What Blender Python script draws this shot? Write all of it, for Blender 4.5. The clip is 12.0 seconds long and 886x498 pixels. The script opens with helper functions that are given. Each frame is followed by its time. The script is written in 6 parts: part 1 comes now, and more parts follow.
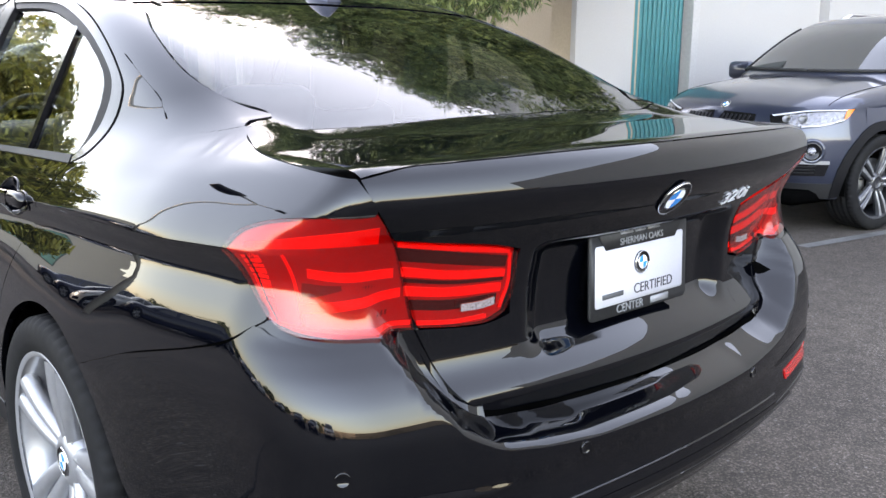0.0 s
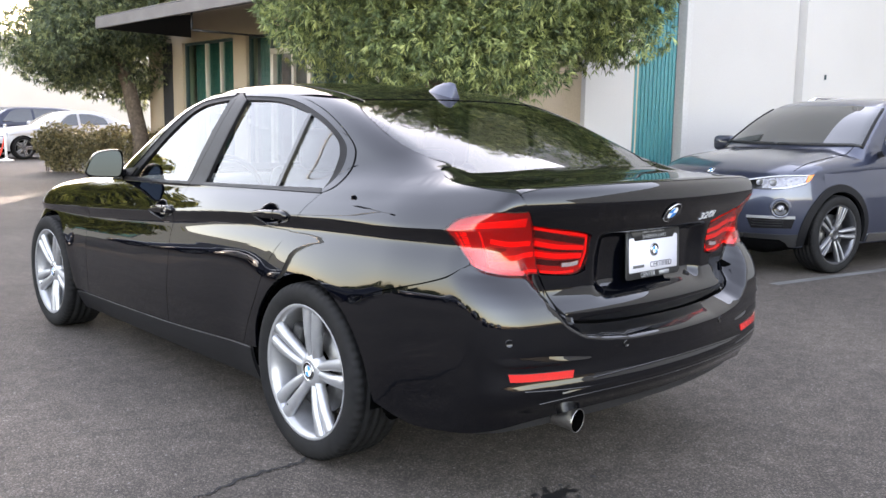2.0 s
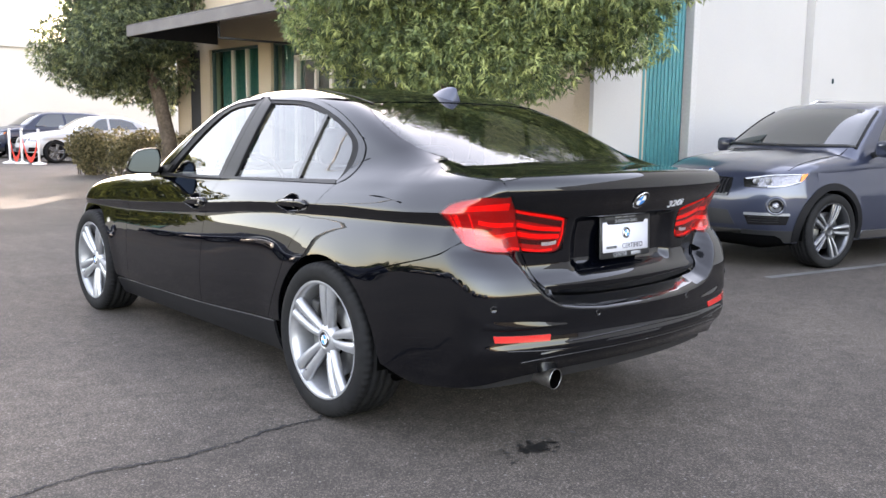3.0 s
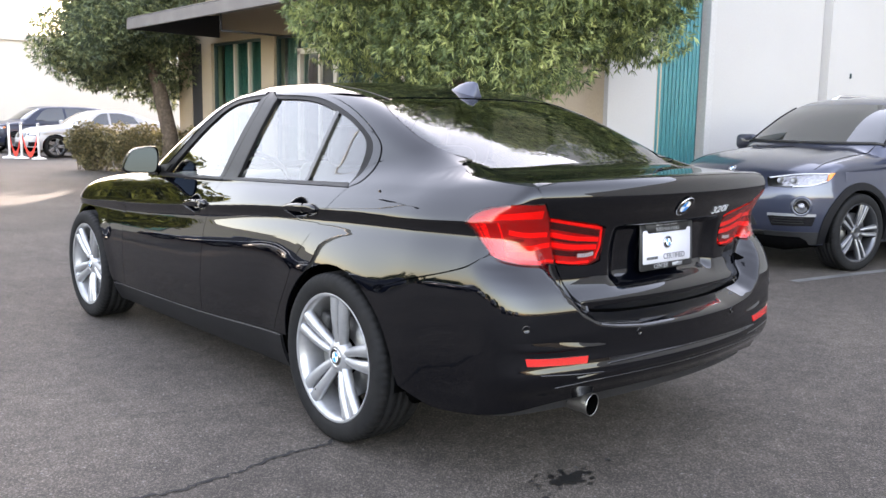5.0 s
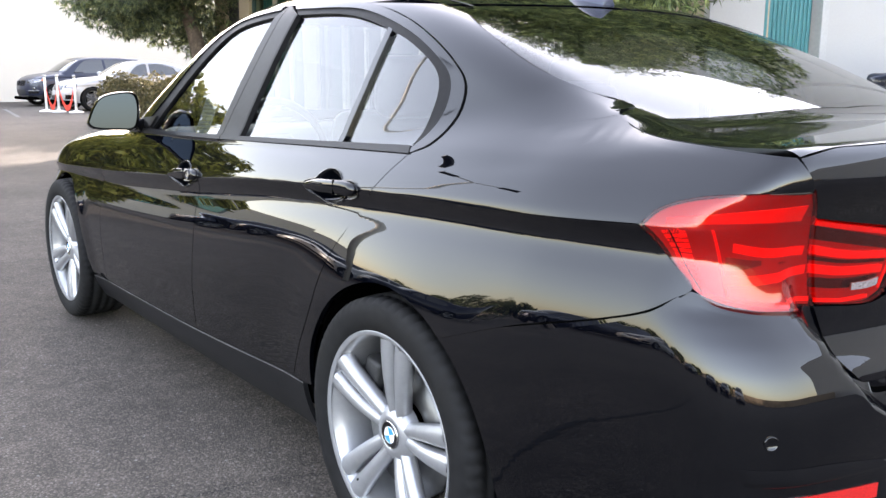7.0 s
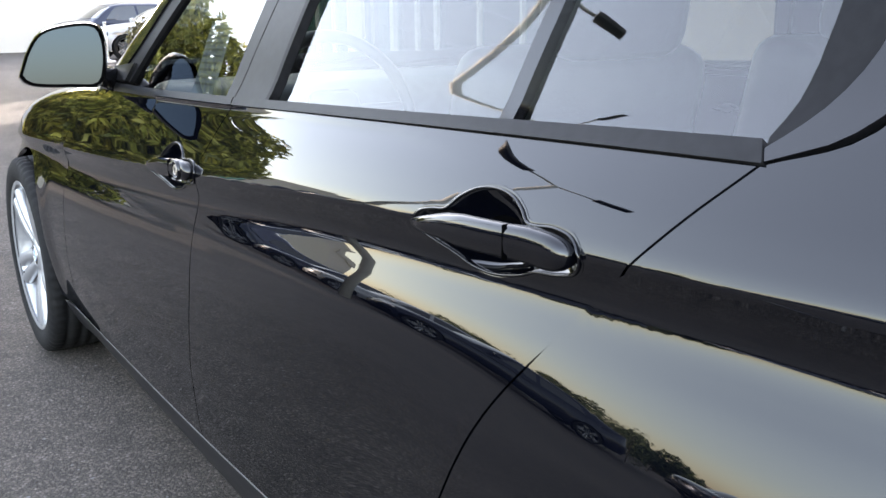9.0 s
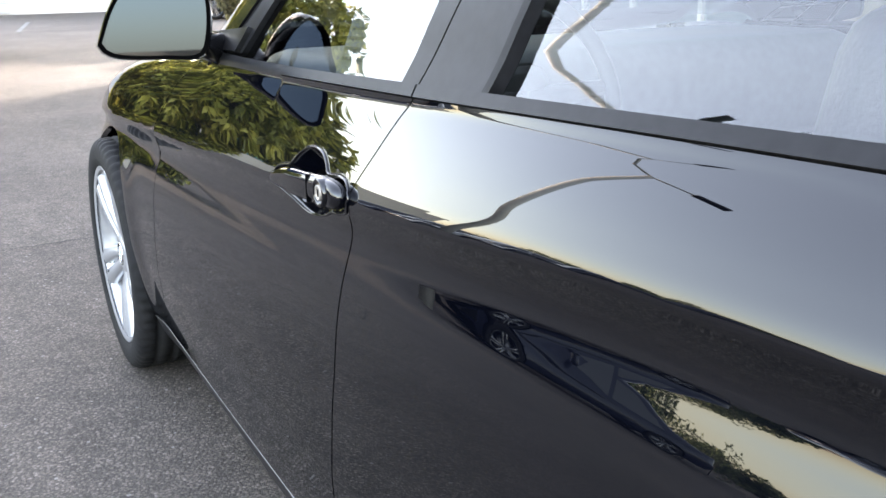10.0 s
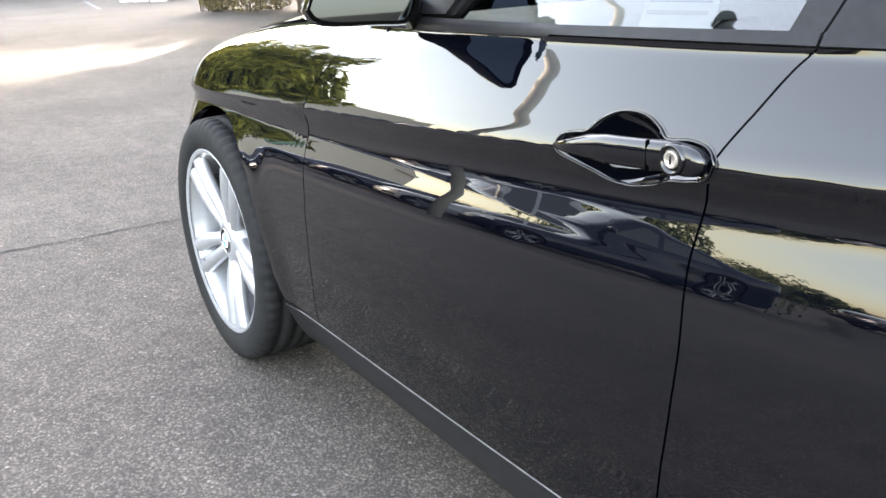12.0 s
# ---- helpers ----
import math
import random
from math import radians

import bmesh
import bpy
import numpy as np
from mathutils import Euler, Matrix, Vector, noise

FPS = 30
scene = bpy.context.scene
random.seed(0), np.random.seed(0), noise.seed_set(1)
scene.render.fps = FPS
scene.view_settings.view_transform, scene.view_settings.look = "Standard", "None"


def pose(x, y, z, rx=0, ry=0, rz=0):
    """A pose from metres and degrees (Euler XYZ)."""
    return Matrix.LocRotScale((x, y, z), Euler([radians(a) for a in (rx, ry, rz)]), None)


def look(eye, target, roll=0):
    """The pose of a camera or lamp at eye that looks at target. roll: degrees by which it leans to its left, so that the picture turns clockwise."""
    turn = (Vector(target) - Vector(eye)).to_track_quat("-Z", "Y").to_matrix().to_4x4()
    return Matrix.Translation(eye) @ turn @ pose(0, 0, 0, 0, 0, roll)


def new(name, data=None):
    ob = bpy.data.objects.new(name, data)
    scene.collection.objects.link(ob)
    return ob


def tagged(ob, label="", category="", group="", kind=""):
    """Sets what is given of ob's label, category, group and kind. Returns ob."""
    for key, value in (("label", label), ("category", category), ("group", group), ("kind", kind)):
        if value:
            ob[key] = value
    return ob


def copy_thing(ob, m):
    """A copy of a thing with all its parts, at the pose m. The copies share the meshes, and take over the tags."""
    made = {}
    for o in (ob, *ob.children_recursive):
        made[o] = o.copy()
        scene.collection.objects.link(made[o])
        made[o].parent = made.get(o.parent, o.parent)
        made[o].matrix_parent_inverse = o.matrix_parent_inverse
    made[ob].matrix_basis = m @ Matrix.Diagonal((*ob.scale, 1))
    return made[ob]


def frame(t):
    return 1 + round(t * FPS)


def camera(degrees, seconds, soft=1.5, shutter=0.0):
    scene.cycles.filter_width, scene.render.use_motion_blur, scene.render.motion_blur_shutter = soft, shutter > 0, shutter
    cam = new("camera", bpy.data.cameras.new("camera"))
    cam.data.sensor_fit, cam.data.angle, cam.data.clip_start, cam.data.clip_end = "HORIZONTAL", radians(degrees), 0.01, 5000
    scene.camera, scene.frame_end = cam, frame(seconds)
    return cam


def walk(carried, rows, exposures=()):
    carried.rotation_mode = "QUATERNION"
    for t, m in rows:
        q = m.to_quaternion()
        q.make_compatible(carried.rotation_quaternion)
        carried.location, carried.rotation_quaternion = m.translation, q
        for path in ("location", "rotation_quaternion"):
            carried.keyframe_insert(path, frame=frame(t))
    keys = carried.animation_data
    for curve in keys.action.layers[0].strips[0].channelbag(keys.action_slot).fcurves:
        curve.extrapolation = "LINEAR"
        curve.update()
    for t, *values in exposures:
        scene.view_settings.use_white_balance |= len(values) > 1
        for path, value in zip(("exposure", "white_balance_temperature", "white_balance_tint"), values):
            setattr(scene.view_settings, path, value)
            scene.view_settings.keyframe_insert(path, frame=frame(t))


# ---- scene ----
cam = camera(53.3, 12.0)
PATH = [
    (0, (-1.459, -1.933, 1.243), (-0.154, -0.482, 0.807), 0.4),
    (0.5, (-1.81, -2.144, 1.247), (-0.495, -0.686, 0.867), 0.4),
    (1, (-2.127, -2.345, 1.256), (-0.79, -0.887, 0.961), 0.9),
    (1.5, (-2.408, -2.543, 1.259), (-1.075, -1.08, 0.974), 0.9),
    (2, (-2.662, -2.715, 1.27), (-1.33, -1.251, 0.986), 0.9),
    (2.5, (-2.794, -2.936, 1.256), (-1.485, -1.45, 0.977), 0.9),
    (3, (-2.902, -3.133, 1.249), (-1.608, -1.633, 0.975), 0.8),
    (3.2, (-2.937, -3.179, 1.239), (-1.64, -1.681, 0.969), 0.9),
    (5, (-2.752, -2.834, 1.262), (-1.462, -1.333, 0.976), 0.9),
    (5.5, (-2.594, -2.594, 1.243), (-1.312, -1.09, 0.933), 0.8),
    (6, (-2.369, -2.311, 1.243), (-1.116, -0.789, 0.901), 0.2),
    (6.5, (-2.182, -1.968, 1.223), (-0.944, -0.438, 0.867), 0.2),
    (7, (-1.972, -1.644, 1.191), (-0.777, -0.09, 0.794), 0.2),
    (7.2, (-1.912, -1.49, 1.179), (-0.701, 0.052, 0.782), 0.5),
    (8.8, (-1.406, -0.507, 1.138), (-0.298, 1.079, 0.63), -0.7),
    (9, (-1.373, -0.383, 1.116), (-0.268, 1.203, 0.602), -0.7),
    (9.5, (-1.291, -0.06, 1.101), (-0.207, 1.534, 0.569), -0.2),
    (10, (-1.244, 0.225, 1.097), (-0.301, 1.885, 0.502), -0.9),
    (10.5, (-1.232, 0.446, 1.071), (-0.321, 2.121, 0.469), -1.0),
    (11, (-1.316, 0.674, 1.065), (-0.388, 2.328, 0.431), -2.0),
    (11.5, (-1.415, 0.714, 1.062), (-0.444, 2.347, 0.437), -1.9),
    (12, (-1.572, 0.54, 1.081), (-0.567, 2.141, 0.427), -2.7),
]
EXPOSURE = [(0, 4.06, 7250, 22), (1.5, 4.0, 7450, 23), (7.0, 4.03, 7250, 22), (9.0, 4.12, 7000, 19), (9.5, 4.34, 6950, 19), (10.0, 4.52, 7050, 19), (10.5, 4.6, 7150, 19), (11.0, 4.76, 7300, 19), (12.0, 4.86, 7450, 18)]
walk(cam, [(t, look(eye, target, roll)) for t, eye, target, roll in PATH], EXPOSURE)

# ---- world, sun, exposure ----
world = bpy.data.worlds.new("sky")
scene.world = world
world.use_nodes = True
wn, wl = world.node_tree.nodes, world.node_tree.links
sky = wn.new("ShaderNodeTexSky")
sky.sky_type = 'NISHITA'
sky.sun_disc = False
SUN_EL, SUN_AZ = 9.5, 38.0          # degrees: height, and clockwise from +y
sky.sun_elevation, sky.sun_rotation = radians(SUN_EL), radians(SUN_AZ)
sky.air_density, sky.dust_density, sky.ozone_density = 1.1, 1.6, 1.8
pale = wn.new("ShaderNodeHueSaturation")
pale.inputs["Saturation"].default_value = 0.74
wl.new(sky.outputs[0], pale.inputs["Color"])
veil = wn.new("ShaderNodeMix")        # thin high haze over the whole sky
veil.data_type = 'RGBA'
veil.inputs["Factor"].default_value = 0.06
veil.inputs[7].default_value = (3.5, 3.7, 4.05, 1)
wl.new(pale.outputs[0], veil.inputs[6])
wl.new(veil.outputs[2], wn["Background"].inputs["Color"])
wn["Background"].inputs["Strength"].default_value = 0.15
sun = new("sun", bpy.data.lights.new("sun", "SUN"))
sun.data.energy, sun.data.angle, sun.data.color = 1.5, radians(0.6), (1.0, .93, .82)
a, e = radians(SUN_AZ), radians(SUN_EL)
sun.matrix_world = look((0, 0, 30), Vector((0, 0, 30)) - Vector((math.sin(a) * math.cos(e), math.cos(a) * math.cos(e), math.sin(e))))


# ---- materials ----
def material(name, colour, rough=.5, metal=0.0, grain=None, tint=None, bump=None, coat=0.0, spec=.5):
    """grain: (scale, amount) of value noise on the colour; tint: (scale, colour, amount) of broad patches; bump: (scale, height in m)."""
    m = bpy.data.materials.new(name)
    m.use_nodes = True
    n, l = m.node_tree.nodes, m.node_tree.links
    b = n["Principled BSDF"]
    b.inputs["Base Color"].default_value = (*colour, 1)
    b.inputs["Roughness"].default_value, b.inputs["Metallic"].default_value = rough, metal
    b.inputs["Coat Weight"].default_value, b.inputs["Specular IOR Level"].default_value = coat, spec
    b.inputs["Coat Roughness"].default_value = .01
    co = n.new("ShaderNodeTexCoord").outputs["Object"]
    last = None

    def tex(scale, detail=6):
        t = n.new("ShaderNodeTexNoise")
        t.inputs["Scale"].default_value, t.inputs["Detail"].default_value = scale, detail
        l.new(co, t.inputs["Vector"])
        return t.outputs["Fac"]

    def mix(fac, one, two):
        x = n.new("ShaderNodeMix")
        x.data_type = 'RGBA'
        l.new(fac, x.inputs["Factor"])
        for s, v in ((6, one), (7, two)):
            if isinstance(v, tuple):
                x.inputs[s].default_value = (*v[:3], 1)
            else:
                l.new(v, x.inputs[s])
        return x.outputs[2]

    def ramp(fac, lo, hi):
        r = n.new("ShaderNodeMapRange")
        r.inputs["From Min"].default_value, r.inputs["From Max"].default_value = lo, hi
        l.new(fac, r.inputs["Value"])
        return r.outputs[0]

    if grain:
        k = grain[1]
        last = mix(ramp(tex(grain[0]), .3, .7), tuple(c * (1 - k) for c in colour), tuple(min(1, c * (1 + k)) for c in colour))
    if tint:
        f = n.new("ShaderNodeMath")
        f.operation = 'MULTIPLY'
        l.new(ramp(tex(tint[0]), .42, .68), f.inputs[0])
        f.inputs[1].default_value = tint[2]
        last = mix(f.outputs[0], last if last else colour, tint[1])
    if last:
        l.new(last, b.inputs["Base Color"])
    if bump:
        p = n.new("ShaderNodeBump")
        p.inputs["Distance"].default_value = bump[1]
        l.new(tex(bump[0], 8), p.inputs["Height"])
        l.new(p.outputs[0], b.inputs["Normal"])
    return m


def glass(name, tint, face=.05, rough=0.0):
    """A thin pane: it lets light through, tinted, and mirrors more at a slant; face is its mirroring seen square on."""
    m = bpy.data.materials.new(name)
    m.use_nodes = True
    n, l = m.node_tree.nodes, m.node_tree.links
    n.remove(n["Principled BSDF"])
    t, g, f, x = (n.new("ShaderNode" + k) for k in ("BsdfTransparent", "BsdfGlossy", "LayerWeight", "MixShader"))
    t.inputs["Color"].default_value = (*tint, 1)
    g.inputs["Roughness"].default_value = rough
    f.inputs["Blend"].default_value = .5
    p, s = n.new("ShaderNodeMath"), n.new("ShaderNodeMath")
    p.operation, s.operation = 'POWER', 'MULTIPLY_ADD'
    p.inputs[1].default_value, s.inputs[1].default_value, s.inputs[2].default_value = 4.0, 1 - face, face
    for a, b in ((f.outputs["Facing"], p.inputs[0]), (p.outputs[0], s.inputs[0]), (s.outputs[0], x.inputs[0]), (t.outputs[0], x.inputs[1]), (g.outputs[0], x.inputs[2]), (x.outputs[0], n["Material Output"].inputs[0])):
        l.new(a, b)
    return m


M_PAINT = material("black_paint", (.0007, .0009, .0018), .012)
M_PAINT.node_tree.nodes["Principled BSDF"].inputs["IOR"].default_value = 1.54
M_GREY = material("grey_metallic_paint", (.030, .036, .060), .28, .5, (900, .15), None, None, 1.0)
M_FIN = material("blue_grey_aerial_paint", (.040, .045, .070), .35, 0, (60, .08))
# white paint taken down to mid grey, in place of shade on the cars
M_WHITE = material("shaded_white_car_paint", (.33, .33, .33), .3, 0, (3, .02), None, None, 1.0)
M_NAVY = material("dark_blue_paint", (.010, .014, .032), .3, .1, (500, .1), None, None, .4, .3)
M_SATIN = material("satin_black_trim", (.011, .011, .012), .36, 0, (60, .2), None, None, 0.0, .12)
M_RUBBERTRIM = material("rubber_seal", (.008, .008, .009), .5, 0, (90, .2), None, None, 0.0, .10)
M_GLOSSBLACK = material("gloss_black_trim", (.006, .006, .007), .08)
M_PLASTIC = material("black_plastic", (.016, .016, .017), .55, 0, (120, .25), None, (700, .0004))
M_DARK = material("underside_black", (.0014, .0014, .0014), .9, spec=.0)
M_RUBBER = material("tyre_rubber", (.010, .010, .0105), .75, 0, (25, .25), (6, (.014, .0135, .0125), .5), (300, .0004), 0.0, .12)
M_ALLOY = material("silver_alloy", (.34, .345, .36), .34, .6, (40, .05), None, None, .5)
M_ALLOYDARK = material("bicolour_alloy", (.075, .078, .085), .3, .7, (30, .1), None, None, .5)
M_CHROME = material("chrome", (.75, .75, .76), .08, 1.0)
M_LOCK = material("worn_lock_metal", (.30, .27, .24), .5, .8, (90, .25))
M_STEEL = material("brushed_steel", (.32, .315, .305), .32, 1.0, (60, .12))
M_DISC = material("brake_disc", (.18, .18, .18), .4, .9, (20, .2))
M_GLASS = glass("car_glass", (.50, .54, .53), .11)
M_GLASSR = glass("rear_glass", (.30, .34, .32), .08)
M_BUILDGLASS = glass("teal_window_glass", (.62, .84, .80), .05)
M_LENS = material("red_lens", (.24, .007, .007), .2, 0, None, None, None, .6)
M_LENSDARK = material("dark_red_lens", (.022, .003, .003), .1, 0, None, None, None, .8)
M_LENSGLOW = material("bright_red_reflector", (.85, .030, .018), .15, 0, None, None, None, .5)
M_LENSGLASS = glass("red_lens_glass", (1.0, .30, .22), .07)
M_CLEAR = material("clear_lens_reflector", (.72, .68, .66), .15, .3)
M_HEADLAMP = material("lamp_reflector", (.22, .22, .24), .22, .8, (70, .6), None, (45, .02), .8)
M_DRL = material("daylight_bar", (.50, .50, .53), .3)
M_LENSMID = material("mid_red_lens", (.085, .004, .004), .2, 0, None, None, None, .5)
M_REVERSE = material("smoked_clear_lens", (.20, .17, .17), .12, 0, (300, .5))
M_REFLEX = material("red_reflex_plastic", (.42, .012, .010), .2, 0, (400, .3), None, None, .5)
M_PAPER = material("printed_paper", (.15, .155, .16), .8, 0, (60, .04))
M_PRINT = material("grey_print", (.07, .073, .076), .8)
M_LETTER = material("silver_lettering", (.62, .63, .66), .4, .3)
M_BLUE = material("badge_blue", (.02, .22, .62), .25)
M_BADGEWHITE = material("badge_white", (.8, .82, .84), .3)
M_PLATE = material("white_plate", (.55, .55, .60), .4, 0, (200, .03))
M_INK = material("dark_ink", (.02, .02, .025), .5)
M_FRAMEINK = material("silver_ink", (.22, .225, .235), .4)
M_SEAT = material("black_leather", (.020, .020, .022), .45, 0, (30, .2), None, (180, .0006))
M_DASH = material("grey_dash", (.06, .065, .07), .5, 0, (50, .15))
M_MIRROR = material("mirror_glass", (.022, .029, .040), .02, 1.0)
M_INDICATOR = material("amber_reflector", (.75, .18, .02), .2)


# ---- mesh tools ----
def part(name, data, mat, parent=None, label="", smooth=True):
    """One mesh object from (vertices, faces)."""
    v, f = data
    me = bpy.data.meshes.new(name)
    me.from_pydata([tuple(map(float, p)) for p in v], [], [tuple(map(int, q)) for q in f])
    if smooth:
        me.polygons.foreach_set("use_smooth", [True] * len(me.polygons))
    me.materials.append(mat)
    me.update()
    ob = new(name, me)
    ob.parent = parent
    if label:
        tagged(ob, label)
    return ob


def thing(name, label, category, group="", at=None):
    ob = tagged(new(name), label, category, group)
    if at is not None:
        ob.matrix_world = at
    return ob


def join(*datas):
    v, f = [], []
    for a, b in datas:
        o = len(v)
        v += [tuple(p) for p in a]
        f += [tuple(i + o for i in q) for q in b]
    return v, f


def moved(data, m):
    return [tuple(m @ Vector(p)) for p in data[0]], data[1]


def mirrored(data):
    return [(-p[0], p[1], p[2]) for p in data[0]], [tuple(reversed(q)) for q in data[1]]


def box(cx, cy, cz, sx, sy, sz, bevel=0.0, seg=1):
    bm = bmesh.new()
    bmesh.ops.create_cube(bm, size=1)
    bmesh.ops.scale(bm, vec=(sx, sy, sz), verts=bm.verts)
    if bevel:
        bmesh.ops.bevel(bm, geom=bm.edges[:], offset=bevel, segments=seg, profile=.5, affect='EDGES')
    bmesh.ops.translate(bm, vec=(cx, cy, cz), verts=bm.verts)
    bm.verts.index_update()
    out = [v.co[:] for v in bm.verts], [[v.index for v in f.verts] for f in bm.faces]
    bm.free()
    return out


def lathe(profile, n=48, a0=0.0, a1=math.tau, axis='X'):
    """profile: (along the axis, radius)."""
    full = abs(a1 - a0 - math.tau) < 1e-6
    k = n if full else n + 1
    v, f = [], []
    for i in range(k):
        a = a0 + (a1 - a0) * i / n
        for h, r in profile:
            c, s = r * math.cos(a), r * math.sin(a)
            v.append((h, c, s) if axis == 'X' else (c, s, h) if axis == 'Z' else (c, h, s))
    m = len(profile)
    for i in range(n):
        j = (i + 1) % k
        for q in range(m - 1):
            f.append((i * m + q, j * m + q, j * m + q + 1, i * m + q + 1))
    return v, f


def tube(path, radius, n=8, cap=True):
    """A round bar along points; radius a number or one for each point."""
    pts = [Vector(p) for p in path]
    rad = radius if isinstance(radius, (list, tuple)) else [radius] * len(pts)
    v, f = [], []
    for i, p in enumerate(pts):
        d = (pts[min(i + 1, len(pts) - 1)] - pts[max(i - 1, 0)]).normalized()
        up = Vector((0, 0, 1)) if abs(d.z) < .9 else Vector((1, 0, 0))
        s = d.cross(up).normalized()
        u = s.cross(d)
        for k in range(n):
            a = math.tau * k / n
            v.append(tuple(p + rad[i] * (math.cos(a) * s + math.sin(a) * u)))
    for i in range(len(pts) - 1):
        for k in range(n):
            f.append((i * n + k, i * n + (k + 1) % n, (i + 1) * n + (k + 1) % n, (i + 1) * n + k))
    if cap:
        f += [tuple(range(n - 1, -1, -1)), tuple(range((len(pts) - 1) * n, len(pts) * n))]
    return v, f


def slab(outline, depth):
    """A plate in the xz plane, thickness along +y from 0 to depth."""
    n = len(outline)
    v = [(x, 0, z) for x, z in outline] + [(x, depth, z) for x, z in outline]
    f = [tuple(range(n)), tuple(range(2 * n - 1, n - 1, -1))] + [(i, i + n, (i + 1) % n + n, (i + 1) % n) for i in range(n)]
    return v, f


def rounded(w, h, r, n=5):
    pts = []
    for cx, cy, a0 in ((w / 2 - r, h / 2 - r, 0), (-w / 2 + r, h / 2 - r, 90), (-w / 2 + r, -h / 2 + r, 180), (w / 2 - r, -h / 2 + r, 270)):
        pts += [(cx + r * math.cos(radians(a0 + 90 * i / n)), cy + r * math.sin(radians(a0 + 90 * i / n))) for i in range(n + 1)]
    return pts


def words(name, text, size, mat, parent, m, depth=.0008, label=""):
    """Lettering in the built-in font, as a mesh, centred, reading in the x direction of m with z of m towards the reader."""
    cu = bpy.data.curves.new(name, 'FONT')
    cu.body, cu.size, cu.align_x, cu.align_y, cu.extrude = text, size, 'CENTER', 'CENTER', depth
    tmp = bpy.data.objects.new(name, cu)
    scene.collection.objects.link(tmp)
    me = bpy.data.meshes.new_from_object(tmp.evaluated_get(bpy.context.evaluated_depsgraph_get()))
    bpy.data.objects.remove(tmp)
    bpy.data.curves.remove(cu)
    me.transform(m)
    me.materials.clear()
    me.materials.append(mat)
    ob = new(name, me)
    ob.parent = parent
    if label:
        tagged(ob, label)
    return ob


def curve2(pts, n):
    """Smooth polyline through plane points, n samples at even arc length."""
    p = np.array(pts, float)
    if len(p) == 2:
        return p[0] + np.linspace(0, 1, n)[:, None] * (p[1] - p[0])
    ext = np.vstack([2 * p[0] - p[1], p, 2 * p[-1] - p[-2]])
    out = []
    for i in range(1, len(ext) - 2):
        a, b, c, d = ext[i - 1:i + 3]
        ta = max(np.linalg.norm(b - a), 1e-6) ** .5
        tb = max(np.linalg.norm(c - b), 1e-6) ** .5
        tc = max(np.linalg.norm(d - c), 1e-6) ** .5
        m1 = tb * ((b - a) / ta - (c - a) / (ta + tb) + (c - b) / tb)
        m2 = tb * ((c - b) / tb - (d - b) / (tb + tc) + (d - c) / tc)
        t = np.linspace(0, 1, 16, endpoint=False)[:, None]
        out.append((2 * t ** 3 - 3 * t ** 2 + 1) * b + (t ** 3 - 2 * t ** 2 + t) * m1 + (3 * t ** 2 - 2 * t ** 3) * c + (t ** 3 - t ** 2) * m2)
    q = np.vstack(out + [p[-1:]])
    s = np.concatenate([[0], np.cumsum(np.linalg.norm(np.diff(q, axis=0), axis=1))])
    t = np.linspace(0, s[-1], n)
    return np.stack([np.interp(t, s, q[:, k]) for k in (0, 1)], 1)


def coons(bottom, top, left, right, nu, nv):
    """Grid of plane points inside four border curves."""
    b, t = curve2(bottom, nu), curve2(top, nu)
    l, r = curve2(left, nv), curve2(right, nv)
    u, v = np.linspace(0, 1, nu)[None, :, None], np.linspace(0, 1, nv)[:, None, None]
    return ((1 - v) * b[None] + v * t[None] + (1 - u) * l[:, None] + u * r[:, None]
            - ((1 - u) * (1 - v) * b[0] + u * (1 - v) * b[-1] + (1 - u) * v * t[0] + u * v * t[-1]))


def gradient(p, f):
    e = 1e-4
    g = np.stack([f(*(p + e * np.eye(3)[k]).T) - f(*(p - e * np.eye(3)[k]).T) for k in range(3)], 1)
    return g / np.maximum(np.linalg.norm(g, axis=1), 1e-9)[:, None]


